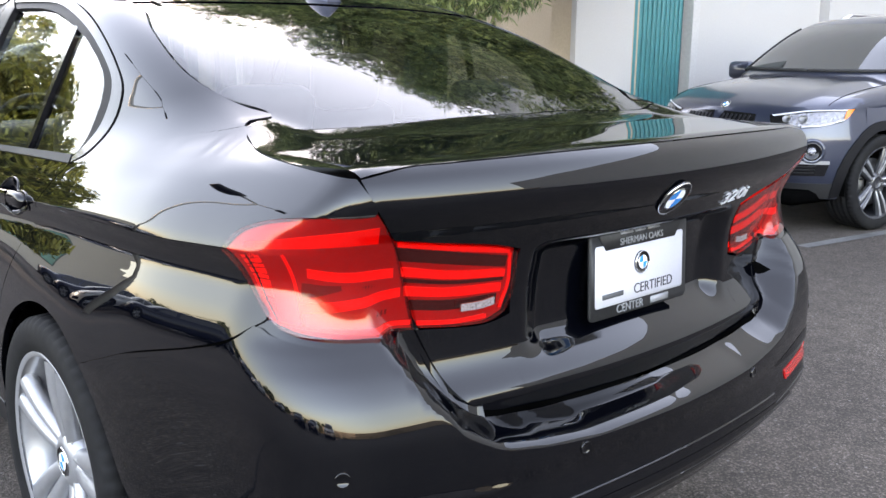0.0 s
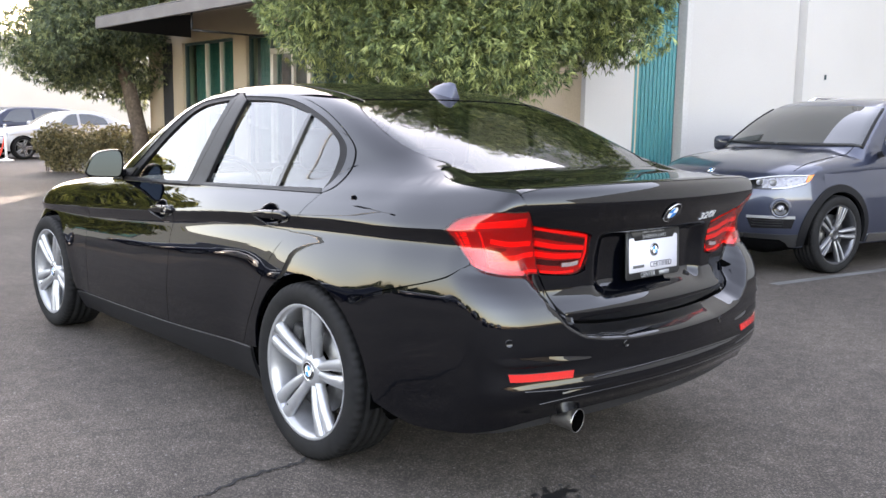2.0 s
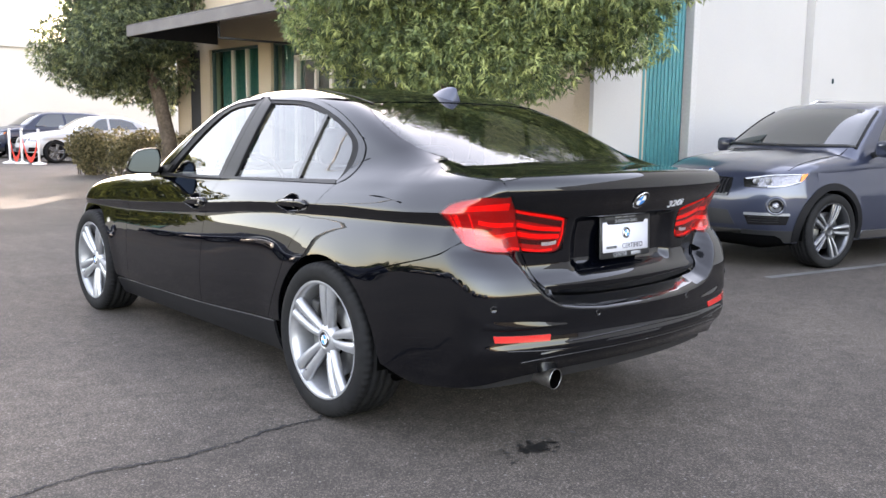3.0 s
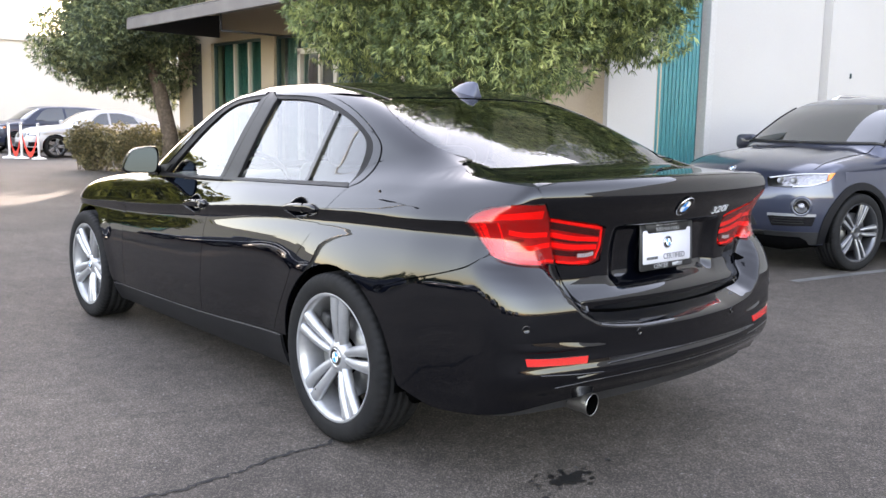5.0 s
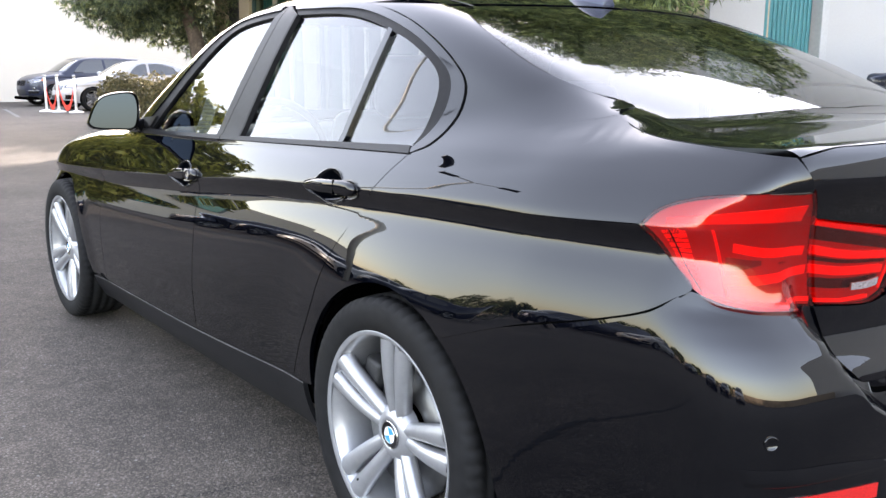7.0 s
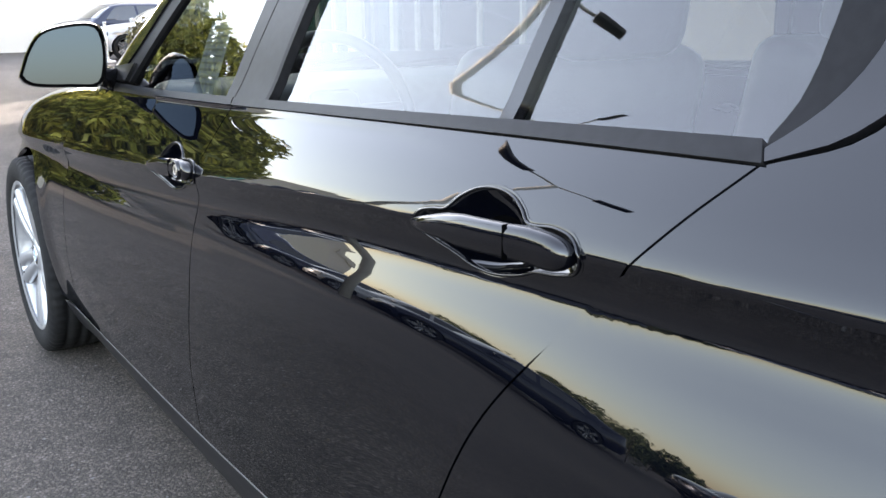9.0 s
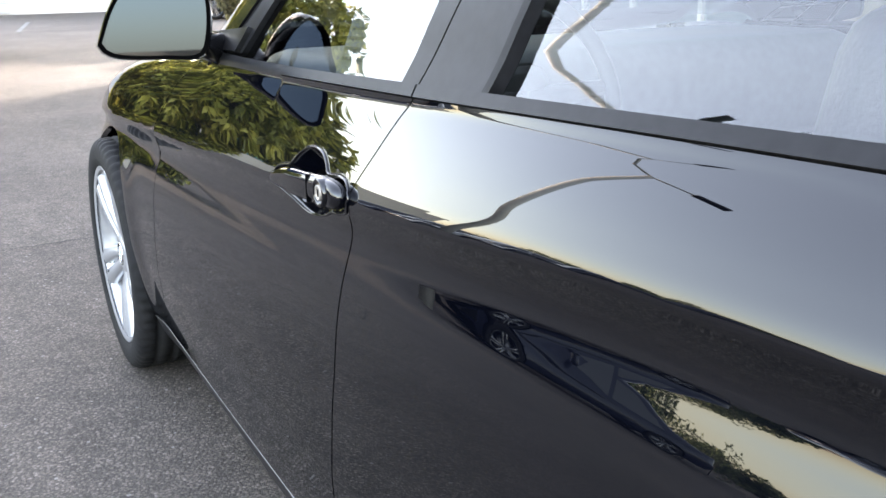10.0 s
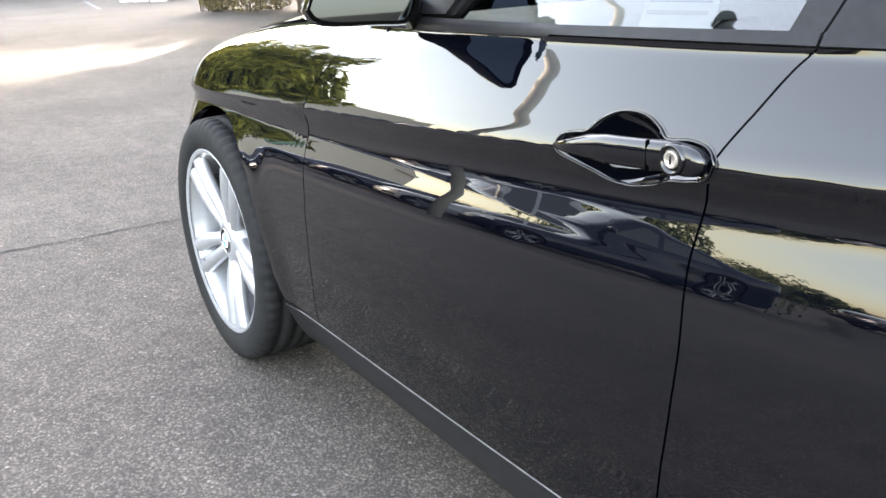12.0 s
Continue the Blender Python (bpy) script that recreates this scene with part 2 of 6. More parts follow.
def skin(patches, chart, f, depth=.014, shift=0.0, both=False, edge=True, hole=None):
    """A panel of sheet metal: grids of chart points laid on the surface f, with its borders turned in by depth, and a hole left in it."""
    pts, faces = [], []
    for g in patches:
        o = sum(len(q) for q in pts)
        nv, nu = g.shape[:2]
        pts.append(chart(g.reshape(-1, 2)))
        for i in range(nv - 1):
            for j in range(nu - 1):
                faces.append((o + i * nu + j, o + i * nu + j + 1, o + (i + 1) * nu + j + 1, o + (i + 1) * nu + j))
    if hole is not None:
        flat = np.vstack([g.reshape(-1, 2) for g in patches])
        inside = within(flat[np.array(faces)].mean(1), hole)
        faces = [q for q, k in zip(faces, inside) if not k]
    p = np.vstack(pts)
    if both:
        k = len(p)
        p = np.vstack([p, p * (-1, 1, 1)])
        faces += [tuple(reversed([i + k for i in q])) for q in faces]
    key, index, uniq = {}, [], []
    for i, q in enumerate(np.round(p / 2e-4).astype(int)):
        q = tuple(q)
        if q not in key:
            key[q] = len(uniq)
            uniq.append(i)
        index.append(key[q])
    p = p[uniq]
    clean = []
    for q in faces:
        r = []
        for i in q:
            if index[i] not in r:
                r.append(index[i])
        if len(r) > 2:
            clean.append(tuple(r))
    n = gradient(p, f)
    q = clean[len(clean) // 2]
    nf = np.cross(p[q[1]] - p[q[0]], p[q[2]] - p[q[0]])
    if nf @ n[q[0]] < 0:
        clean = [tuple(reversed(c)) for c in clean]
    p = p + shift * n
    v = [tuple(a) for a in p]
    if edge:
        seen = {}
        for c in clean:
            for a, b in zip(c, c[1:] + c[:1]):
                seen[(a, b)] = 1
        border = [(a, b) for a, b in seen if (b, a) not in seen]
        near, deep = {}, {}
        for a in {i for e in border for i in e}:
            near[a] = len(v)
            v.append(tuple(p[a]))
            deep[a] = len(v)
            v.append(tuple(p[a] - depth * n[a]))
        clean += [(near[b], near[a], deep[a], deep[b]) for a, b in border]
    return v, clean


def spl(x, knots):
    """Monotone-ish smooth curve through (x, y) knots (cubic Hermite, finite slopes)."""
    kx = np.array([k[0] for k in knots], float)
    ky = np.array([k[1] for k in knots], float)
    d = np.diff(ky) / np.diff(kx)
    m = np.empty(len(kx))
    m[0], m[-1] = d[0], d[-1]
    h = np.diff(kx)
    for i in range(1, len(kx) - 1):
        m[i] = 0 if d[i - 1] * d[i] <= 0 else (h[i - 1] + h[i]) / (h[i - 1] / d[i] + h[i] / d[i - 1])
    x = np.asarray(x, float)
    i = np.clip(np.searchsorted(kx, x) - 1, 0, len(kx) - 2)
    t = (x - kx[i]) / h[i]
    inside = np.clip(t, 0, 1)
    t2, t3 = inside ** 2, inside ** 3
    y = ((2 * t3 - 3 * t2 + 1) * ky[i] + (t3 - 2 * t2 + inside) * h[i] * m[i]
         + (3 * t2 - 2 * t3) * ky[i + 1] + (t3 - t2) * h[i] * m[i + 1])
    return y + np.where(t < 0, t * h[i] * m[i], 0) + np.where(t > 1, (t - 1) * h[i] * m[i + 1], 0)


def smax(a, b, k):
    h = np.maximum(k - np.abs(a - b), 0)
    return np.maximum(a, b) + h * h / (4 * k)


def smin(a, b, k):
    return -smax(-a, -b, k)


def ease(a, w):
    t = np.clip(a / w + .5, 0, 1)
    return t * t * (3 - 2 * t)



class Shell:
    """The closed outer skin of a car body; y = 0 at the rear axle, +y forward, the same on both flanks."""

    def __init__(self, wide, lower, upper, crease, rear, front, deck, roof, flank, axles, wheel_z, bow=.42, plate=.02, pillar=.13, soft=.075, belt=.90, sweep=.20, corner=None, seam=((0, .5), (1.0, .6)), fore=None, waist=None):
        self.wide, self.lower, self.upper, self.crease, self.rear, self.front, self.deck, self.roof, self.flank = wide, lower, upper, crease, rear, front, deck, roof, flank
        self.axles, self.wheel_z, self.bow, self.plate, self.pillar, self.soft, self.belt, self.sweep, self.corner, self.seam, self.fore, self.waist = axles, wheel_z, bow, plate, pillar, soft, belt, sweep, corner or rear, seam, fore or lower, waist

    def side(self, y, z):
        zc = spl(y, self.crease)
        b = self.belt
        zs = z - (zc - b) * np.clip((z - b + .48) / .3, 0, 1)
        if self.waist:
            k = np.clip((zs - b) / np.maximum(spl(y, self.waist) - zc, .09), 0, 1.6)
            k = k + .35 * ease(y - 1.0, .5) * np.clip(k, 0, 1) * (1 - np.clip(k, 0, 1))
            zs = np.where((zs > b) & (k < 1.6), b + .09 * k, zs)
        fore = ease(y - .85, 1.0)
        hollow = spl(np.minimum(zs, b), self.lower) * (1 - fore) + spl(np.minimum(zs, b), self.fore) * fore
        off = np.where(zs < b, hollow, spl(np.maximum(zs, b), self.upper))
        r = np.hypot(y, z - self.wheel_z)
        f = np.hypot(y - self.axles, z - self.wheel_z)
        bulge = .008 * ease(.76 - z, .18) * (1 - ease(.50 - z, .34)) * ease(.10 - y, .5) * ease(y + .85, .3)
        flare = bulge + .017 * np.exp(-((r - .35) / .16) ** 2) * np.clip((.88 - z) / .24, 0, 1) + .010 * np.exp(-((f - .36) / .07) ** 2) * np.clip((.8 - z) / .2, 0, 1)
        return spl(y, self.wide) + off + flare

    def outside(self, ax, z):
        """How far a point of the tail lies below and outside the lower edge of the boot lid."""
        best = np.full(np.broadcast(ax, z).shape, 9.0)
        for (a0, z0), (a1, z1) in zip(self.seam, self.seam[1:]):
            da, dz = a1 - a0, z1 - z0
            t = np.clip(((ax - a0) * da + (z - z0) * dz) / (da * da + dz * dz), 0, 1)
            best = np.minimum(best, np.hypot(ax - a0 - t * da, z - z0 - t * dz))
        edge = np.interp(ax, [p[0] for p in self.seam], [p[1] for p in self.seam])
        return np.where((z < edge) | (ax > self.seam[-1][0]), best, -best)

    def __call__(self, x, y, z):
        """Negative inside."""
        ax = np.abs(x)
        side = ax - self.side(y, z)
        recess = self.plate * ease(.300 - ax, .075) * ease(z - .712, .06) * ease(.905 - z, .022)
        tail = spl(z, self.rear)
        tail = tail + ease(self.outside(ax, z) - .021, .050) * (spl(z, self.corner) - tail)
        rear = tail + .20 * ax ** 2 + recess - y
        front = y - (spl(z, self.front) - self.bow * ax ** 2)
        crown = np.where(y < 1.5, .011 * (ax / .62) ** 2.6, .07 * (ax / .8) ** 2 - .012 * np.exp(-((ax - .55) / .12) ** 2))
        top = z - (spl(y, self.deck) - crown)
        low = smax(side, top, .014 + (self.soft - .014) * ease(y + .55, .5))
        low = smax(low, rear, .030 + .080 * ease(1.0 - z, .12))
        low = smax(low, front, .25)
        gs = ax - spl(z, self.flank) + .10 * np.clip((.25 - y) / .8, 0, 1) ** 2 + .02 * np.clip((y - 1.1) / .9, 0, 1) ** 2
        ye = y - .12 * ax ** 2 * ease(.35 - y, .7) + self.sweep * ax ** 2 * ease(y - 1.15, .5)
        gt = z - (spl(ye, self.roof) - (.022 + .010 * ease(-.1 - y, .8)) * (ax / .55) ** 2)
        foot = self.belt + .03
        if self.waist:
            foot = foot + (spl(y, self.waist) + .005 - foot) * ease(y - .3, .6)
        green = np.maximum(smax(gs, gt * .9, .07), np.maximum(foot - z, -.80 - y))
        return smin(low, green, .02 + self.pillar * ease(-.02 - y, .60) * ease(y + .66, .44) * ease(ax - .58, .12) * ease(z - self.belt - .085, .10))

    def cast(self, o, d, far=1.6, n=80):
        """Where rays from inside leave the body for the last time."""
        ts = np.linspace(0, far, n)
        vals = np.stack([self(*(o + t * d).T) for t in ts])
        inside = vals < 0
        last = n - 1 - np.argmax(inside[::-1], axis=0)
        last = np.where(inside.any(axis=0), np.minimum(last, n - 2), 0)
        a, b = ts[last], ts[last + 1]
        for _ in range(22):
            m = (a + b) / 2
            neg = self(*(o + m[:, None] * d).T) < 0
            a, b = np.where(neg, m, a), np.where(neg, b, m)
        return o + a[:, None] * d

    def wrap(self, q):
        """(u, z) to the left flank (u = y), round the corner at -0.45 > u > -1.2 and on to the middle of the tail at -1.6."""
        u, z = q[:, 0], q[:, 1]
        th = np.clip((-.45 - u) / .75, 0, 1) * math.pi / 2
        o = np.stack([np.where(u > -.45, 0, np.where(u < -1.2, -1.6 - u, -.40)), np.where(u > -.45, u, -.45), z], 1)
        return self.cast(o, np.stack([-np.cos(th), -np.sin(th), 0 * z], 1))

    def nose(self, q):
        """(u, z): the left flank up to u = 2.95, round the front corner to 3.7 and on to the middle at 4.05."""
        u, z = q[:, 0], q[:, 1]
        th = np.clip((u - 2.95) / .75, 0, 1) * math.pi / 2
        o = np.stack([np.where(u < 2.95, 0, np.where(u > 3.7, u - 4.05, -.35)), np.where(u < 2.95, u, 2.95), z], 1)
        return self.cast(o, np.stack([-np.cos(th), np.sin(th), 0 * z], 1))

    def over(self, q):
        """(x, y) to the upper skin."""
        o = np.stack([q[:, 0], q[:, 1], 0 * q[:, 0] + .55], 1)
        return self.cast(o, np.tile([0, 0, 1.0], (len(q), 1)), 1.3)



# ---- the black saloon: the curves of its skin ----
WIDE = [(-1.05, .760), (-.85, .805), (-.65, .830), (-.4, .855), (0, .863), (.5, .866), (1.2, .870), (1.8, .868), (2.3, .864), (2.8, .858), (3.1, .835), (3.35, .78), (3.55, .70)]
LOWER = [(.15, -.087), (.22, -.049), (.28, -.027), (.38, -.008), (.50, .0035), (.58, .0045), (.66, .003), (.715, -.001), (.745, -.005), (.770, -.0098), (.790, -.0150), (.805, -.0198), (.825, -.0275), (.840, -.0333), (.850, -.0363), (.858, -.0375), (.866, -.0370), (.880, -.0335), (.900, -.0255)]
FORE = [(.15, -.087), (.22, -.049), (.28, -.027), (.38, -.008), (.50, .0015), (.58, .0005), (.66, -.005), (.715, -.0103), (.745, -.0147), (.770, -.0191), (.790, -.0232), (.805, -.0268), (.825, -.0318), (.840, -.0354), (.850, -.0371), (.858, -.0378), (.866, -.0370), (.880, -.0335), (.900, -.0255)]
UPPER = [(.900, -.0255), (.908, -.0280), (.93, -.0385), (.96, -.0565), (.99, -.080), (1.03, -.118), (1.08, -.18), (1.2, -.36)]
CREASE = [(-1.0, .940), (-.65, .931), (-.1, .916), (.17, .905), (.68, .878), (1.02, .850), (1.5, .815), (2.2, .770), (3.0, .735), (3.6, .70)]
REAR = [(.15, -.90), (.50, -.940), (.615, -.948), (.64, -.958), (.660, -.962), (.672, -.957), (.69, -.940), (.71, -.927), (.74, -.919), (.80, -.918), (.88, -.930), (.945, -.957), (.985, -.984), (1.005, -.994), (1.022, -.997), (1.040, -.993), (1.060, -.984), (1.078, -.972), (1.09, -.962)]
CORNER = [(.15, -.86), (.22, -.92), (.30, -.965), (.36, -.995), (.40, -1.028), (.448, -1.041), (.468, -1.036), (.51, -1.031), (.57, -1.036), (.64, -1.034), (.70, -1.020), (.745, -.998), (.78, -.970), (.81, -.945), (.88, -.936), (.945, -.957), (.985, -.984), (1.005, -.994), (1.022, -.997), (1.040, -.993), (1.060, -.984), (1.078, -.972), (1.09, -.962)]
SEAM = [(-.1, .610), (.26, .614), (.384, .626), (.46, .640), (.517, .672), (.555, .723), (.59, .792), (.615, .87), (.63, .96)]
FRONT = [(.15, 3.45), (.30, 3.53), (.45, 3.56), (.6, 3.555), (.72, 3.53), (.8, 3.48), (.9, 3.3)]
DECK = [(-1.05, 1.083), (-.95, 1.085), (-.8, 1.086), (-.5, 1.092), (0, 1.08), (1.8, 1.04), (2.0, 1.015), (2.4, .985), (2.8, .94), (3.1, .885), (3.35, .80), (3.5, .70)]
ROOF = [(-1.0, .93), (-.62, 1.098), (-.45, 1.172), (-.25, 1.253), (0, 1.337), (.15, 1.376), (.35, 1.414), (.75, 1.446), (1.05, 1.440), (1.3, 1.414), (1.48, 1.372), (1.66, 1.295), (2.12, 1.035), (2.3, .93)]
WAIST = [(-.5, 1.02), (.03, 1.000), (1.078, .968), (2.037, .942), (3.0, .90), (3.6, .87)]
GLASS_X = [(.9, .815), (.97, .787), (1.05, .757), (1.15, .715), (1.25, .672), (1.35, .624), (1.45, .565)]
SALOON = Shell(WIDE, LOWER, UPPER, CREASE, REAR, FRONT, DECK, ROOF, GLASS_X, 2.81, .335, plate=.034, pillar=.075, corner=CORNER, seam=SEAM, fore=FORE, waist=WAIST)
car = thing("saloon_car", "glossy black four-door saloon parked on the asphalt", "car")
B_SEAM = [(1.215, .306), (1.19, .44), (1.176, .55), (1.172, .64), (1.178, .74), (1.160, .84), (1.122, .907), (1.095, .950), (1.078, .968)]
R_SEAM = [(.49, .346), (.425, .446), (.355, .56), (.285, .70), (.228, .78), (.121, .90), (.07, .958), (.03, 1.000)]
F_SEAM = [(2.250, .280), (2.205, .466), (2.212, .58), (2.231, .673), (2.221, .779), (2.185, .827), (2.10, .90), (2.037, .942)]
SILL_F, SILL_R = [(2.25, .280), (1.7, .292), (1.215, .306)], [(1.215, .306), (.85, .326), (.49, .346)]
BELT_F, BELT_R = [(2.037, .942), (1.55, .955), (1.078, .968)], [(1.078, .968), (.55, .985), (.03, 1.000)]
LAMP_EDGE = [(-.785, .838), (-.75, .880), (-.715, .915), (-.690, .934)]
LAMP_TOP = [(-.690, .934), (-.72, .962), (-.775, .984), (-.86, 1.000), (-.950, 1.004)]
LAMP_SEAM = [(-1.027, .792), (-1.0, .887), (-.975, .958), (-.950, 1.004)]
LID_SEAM = [(-.950, 1.004), (-.940, 1.032), (-.922, 1.058)]
LID_LOW = [(-1.027, .792), (-1.065, .723), (-1.10, .672), (-1.146, .640), (-1.216, .626)]
BUMP_TOP = [(-.245, .656), (-.443, .713), (-.63, .762), (-.71, .790), (-.755, .817), (-.785, .838)]
GAP = .0017


def arc(cy, r, a0, a1, n=15):
    return [(cy + r * math.cos(radians(a0 + (a1 - a0) * i / n)), SALOON.wheel_z + r * math.sin(radians(a0 + (a1 - a0) * i / n))) for i in range(n + 1)]


def shifted(pts, du, dz=0):
    return [(a + du, b + dz) for a, b in pts]


def on_both(name, data, mat, parent=None, label="", parents=None):
    """The left piece and its mirror image on the right."""
    l = part(name, data, mat, parents[0] if parents else parent or car, label)
    r = part(name, mirrored(data), mat, parents[1] if parents else parent or car, label)
    return l, r


RIM = [(0, 0), (.03, .011), (.12, .017), (.21, .020), (.27, .033), (.36, .044), (.47, .047), (.58, .042), (.66, .031), (.71, .021), (.86, .021), (.955, .015), (1.0, 0), (.96, -.017), (.86, -.024), (.74, -.027), (.66, -.034), (.5, -.041), (.36, -.038), (.25, -.029), (.12, -.019), (.03, -.010)]
HANDLE_F, HANDLE_R = (1.416, 1.155, .828, .846), (.440, .172, .890, .903)   # pointed front end, round rear end: y0, y1, z0, z1


def cup_outline(y0, y1, z0, z1, n=108):
    pts = [(y0 + (y1 - y0) * k, z0 + (z1 - z0) * k + d) for k, d in RIM]
    return curve2(pts + pts[:1], n)


def within(p, loop):
    """Which of the points lie inside a closed loop."""
    y, z = p[:, :1], p[:, 1:]
    a, b = loop[:-1], loop[1:]
    cross = (a[:, 1] > z) != (b[:, 1] > z)
    with np.errstate(divide='ignore', invalid='ignore'):
        at = a[:, 0] + (z - a[:, 1]) / (b[:, 1] - a[:, 1]) * (b[:, 0] - a[:, 0])
    return (cross & (y < at)).sum(1) % 2 == 1


def fitted(g, loop):
    """Draws the grid's nearest points onto the loop, so that a hole can follow it."""
    p = g.reshape(-1, 2).copy()
    a, b = loop[:-1], loop[1:]
    near = np.flatnonzero((np.abs(p[:, 0] - loop[:, 0].mean()) < .2) & (np.abs(p[:, 1] - loop[:, 1].mean()) < .12))
    d = b - a
    for i in near:
        k = np.clip(((p[i] - a) * d).sum(1) / (d * d).sum(1), 0, 1)
        q = a + d * k[:, None]
        e = np.hypot(*(q - p[i]).T)
        m = e.argmin()
        if e[m] < .0030:
            p[i] = q[m]
    return p.reshape(g.shape)


# doors, one grid each between sill, seams and belt
door_f = on_both("front_door", skin([fitted(coons(shifted(SILL_F, 0, GAP), BELT_F, shifted(F_SEAM, -GAP), shifted(B_SEAM, GAP), 190, 130), cup_outline(*HANDLE_F))], SALOON.wrap, SALOON, hole=cup_outline(*HANDLE_F)), M_PAINT)
door_r = on_both("rear_door", skin([fitted(coons(shifted(SILL_R, 0, GAP), BELT_R, shifted(B_SEAM, -GAP), shifted(R_SEAM, GAP), 190, 130), cup_outline(*HANDLE_R))], SALOON.wrap, SALOON, hole=cup_outline(*HANDLE_R)), M_PAINT)
on_both("sill", skin([coons([(2.43, .17), (.43, .19)], [(2.43, .268), (1.215, .300), (.43, .340)], [(2.43, .17), (2.43, .268)], [(.43, .19), (.43, .340)], 40, 10)], SALOON.wrap, SALOON), M_SATIN)
on_both("sill_trim", tube([tuple(p) for p in SALOON.wrap(curve2([(2.43, .2715), (1.215, .3025), (.43, .343)], 30)) + (.0005, 0, 0)], .0013, 6), M_DISC)

# rear quarter: lower shell round the arch, shoulder, and roof pillar
ARCH_END = 126.0
outer = shifted(R_SEAM[:-2], -GAP) + [(-.1, .912), (-.35, .920), (-.55, .927), (-.690 + GAP, .934)]
q1 = coons(arc(0, .372, 3, ARCH_END), outer, [arc(0, .372, 3, 4)[0], (.488, .346)], [arc(0, .372, ARCH_END, 127)[0]] + shifted(BUMP_TOP[1:], 0, GAP) + shifted(LAMP_EDGE[1:-1], GAP) + [(-.690 + GAP, .934)], 100, 80)
shoulder_top = [(.03 - GAP, 1.000), (-.15, 1.040), (-.35, 1.083), (-.50, 1.108), (-.59, 1.088), (-.68, 1.075), (-.81, 1.066), (-.922 + GAP, 1.058)]
q2 = coons([(.121 - GAP, .90), (-.1, .912), (-.35, .920), (-.55, .927), (-.690 + GAP, .934)], shoulder_top,
           [(.121 - GAP, .90), (.07 - GAP, .958), (.03 - GAP, 1.000)], shifted(LAMP_TOP, 0, GAP) + shifted(LID_SEAM[1:], GAP), 70, 26)
WIN_REAR = [(.03, 1.000), (-.045, 1.030), (-.080, 1.090), (-.072, 1.156), (-.005, 1.212), (.16, 1.292), (.32, 1.342), (.486, 1.374)]
BACK_EDGE = [(-.50, 1.108), (-.44, 1.126), (-.36, 1.151), (-.228, 1.197), (-.030, 1.280), (.10, 1.330), (.19, 1.355)]
q3 = coons([(.03 - GAP, 1.000), (-.15, 1.040), (-.35, 1.083), (-.50, 1.108)], [(.486, 1.374), (.19, 1.355)], shifted(WIN_REAR, -GAP), BACK_EDGE, 40, 50)
on_both("rear_quarter_panel", skin([q1, q2, q3], SALOON.wrap, SALOON), M_PAINT)

# front wing
f_outer = shifted(F_SEAM, GAP) + [(2.06, .955), (2.35, .935), (2.75, .895), (3.05, .845), (3.22, .795)]
w1 = coons(arc(2.81, .368, 187, 30, 20), f_outer, [arc(2.81, .368, 187, 186)[0], (2.25 + GAP, .280)], [arc(2.81, .368, 30, 29)[0], (3.19, .62), (3.22, .795)], 90, 60)
on_both("front_wing", skin([w1], SALOON.nose, SALOON), M_PAINT)
nose_low = [(3.155, .30), (3.4, .23), (3.7, .22), (4.05, .22)]
n1 = coons(nose_low, [(3.22, .60), (3.45, .56), (3.75, .55), (4.05, .56)], [(3.155, .30), (3.16, .45), (3.22, .60)], [(4.05, .22), (4.05, .56)], 40, 16)
n2 = coons([(3.22, .60), (3.45, .56), (3.75, .55), (4.05, .56)], [(3.22, .655), (3.45, .64), (3.75, .66), (4.05, .72)], [(3.22, .60), (3.22, .655)], [(4.05, .56), (4.05, .72)], 40, 8)
part("front_bumper", skin([n1, n2], SALOON.nose, SALOON, both=True), M_PAINT, car)
on_both("headlight", skin([coons([(3.235, .66), (3.45, .65), (3.70, .665)], [(3.235, .775), (3.45, .765), (3.70, .745)], [(3.235, .66), (3.235, .775)], [(3.70, .665), (3.70, .745)], 20, 8)], SALOON.nose, SALOON, shift=-.002), M_CLEAR)
on_both("kidney_grille", skin([coons([(3.74, .62), (4.03, .61)], [(3.74, .735), (4.03, .745)], [(3.74, .62), (3.74, .735)], [(4.03, .61), (4.03, .745)], 10, 6)], SALOON.nose, SALOON, shift=.006, depth=.03), M_GLOSSBLACK)

# bonnet, roof, windscreen, rear window, boot lid
h_edge = [(-.585, 2.06), (-.66, 2.35), (-.66, 2.75), (-.60, 3.05), (-.52, 3.20)]
part("bonnet", skin([coons([(-.585, 2.06), (-.3, 2.16), (0, 2.20)], [(-.52, 3.20), (-.28, 3.34), (0, 3.40)], h_edge, [(0, 2.20), (0, 3.40)], 30, 40)], SALOON.over, SALOON, both=True), M_PAINT, car)
side_top = SALOON.wrap(np.array([(.19, 1.355), (.486, 1.374), (.8, 1.388), (1.08, 1.388), (1.28, 1.368), (1.36, 1.345)]))
roof_edge = [(p[0], p[1]) for p in side_top]
roof_back = [roof_edge[0], (-.30, .135), (0, .105)]
roof_front = [roof_edge[-1], (-.32, 1.42), (0, 1.455)]
part("roof", skin([coons(roof_back, roof_front, roof_edge, [(0, .105), (0, 1.455)], 34, 44)], SALOON.over, SALOON, both=True), M_PAINT, car)
gutter = [(-.50, .15), (-.515, .5), (-.51, .9), (-.50, 1.30)]
on_both("roof_seam", skin([np.stack([curve2(shifted(gutter, d), 30) for d in (-.006, .006)])], SALOON.over, SALOON, shift=.0012, depth=.002), M_SATIN)
back3 = SALOON.wrap(np.array(BACK_EDGE))
back_edge = [(p[0] + .004, p[1]) for p in back3]
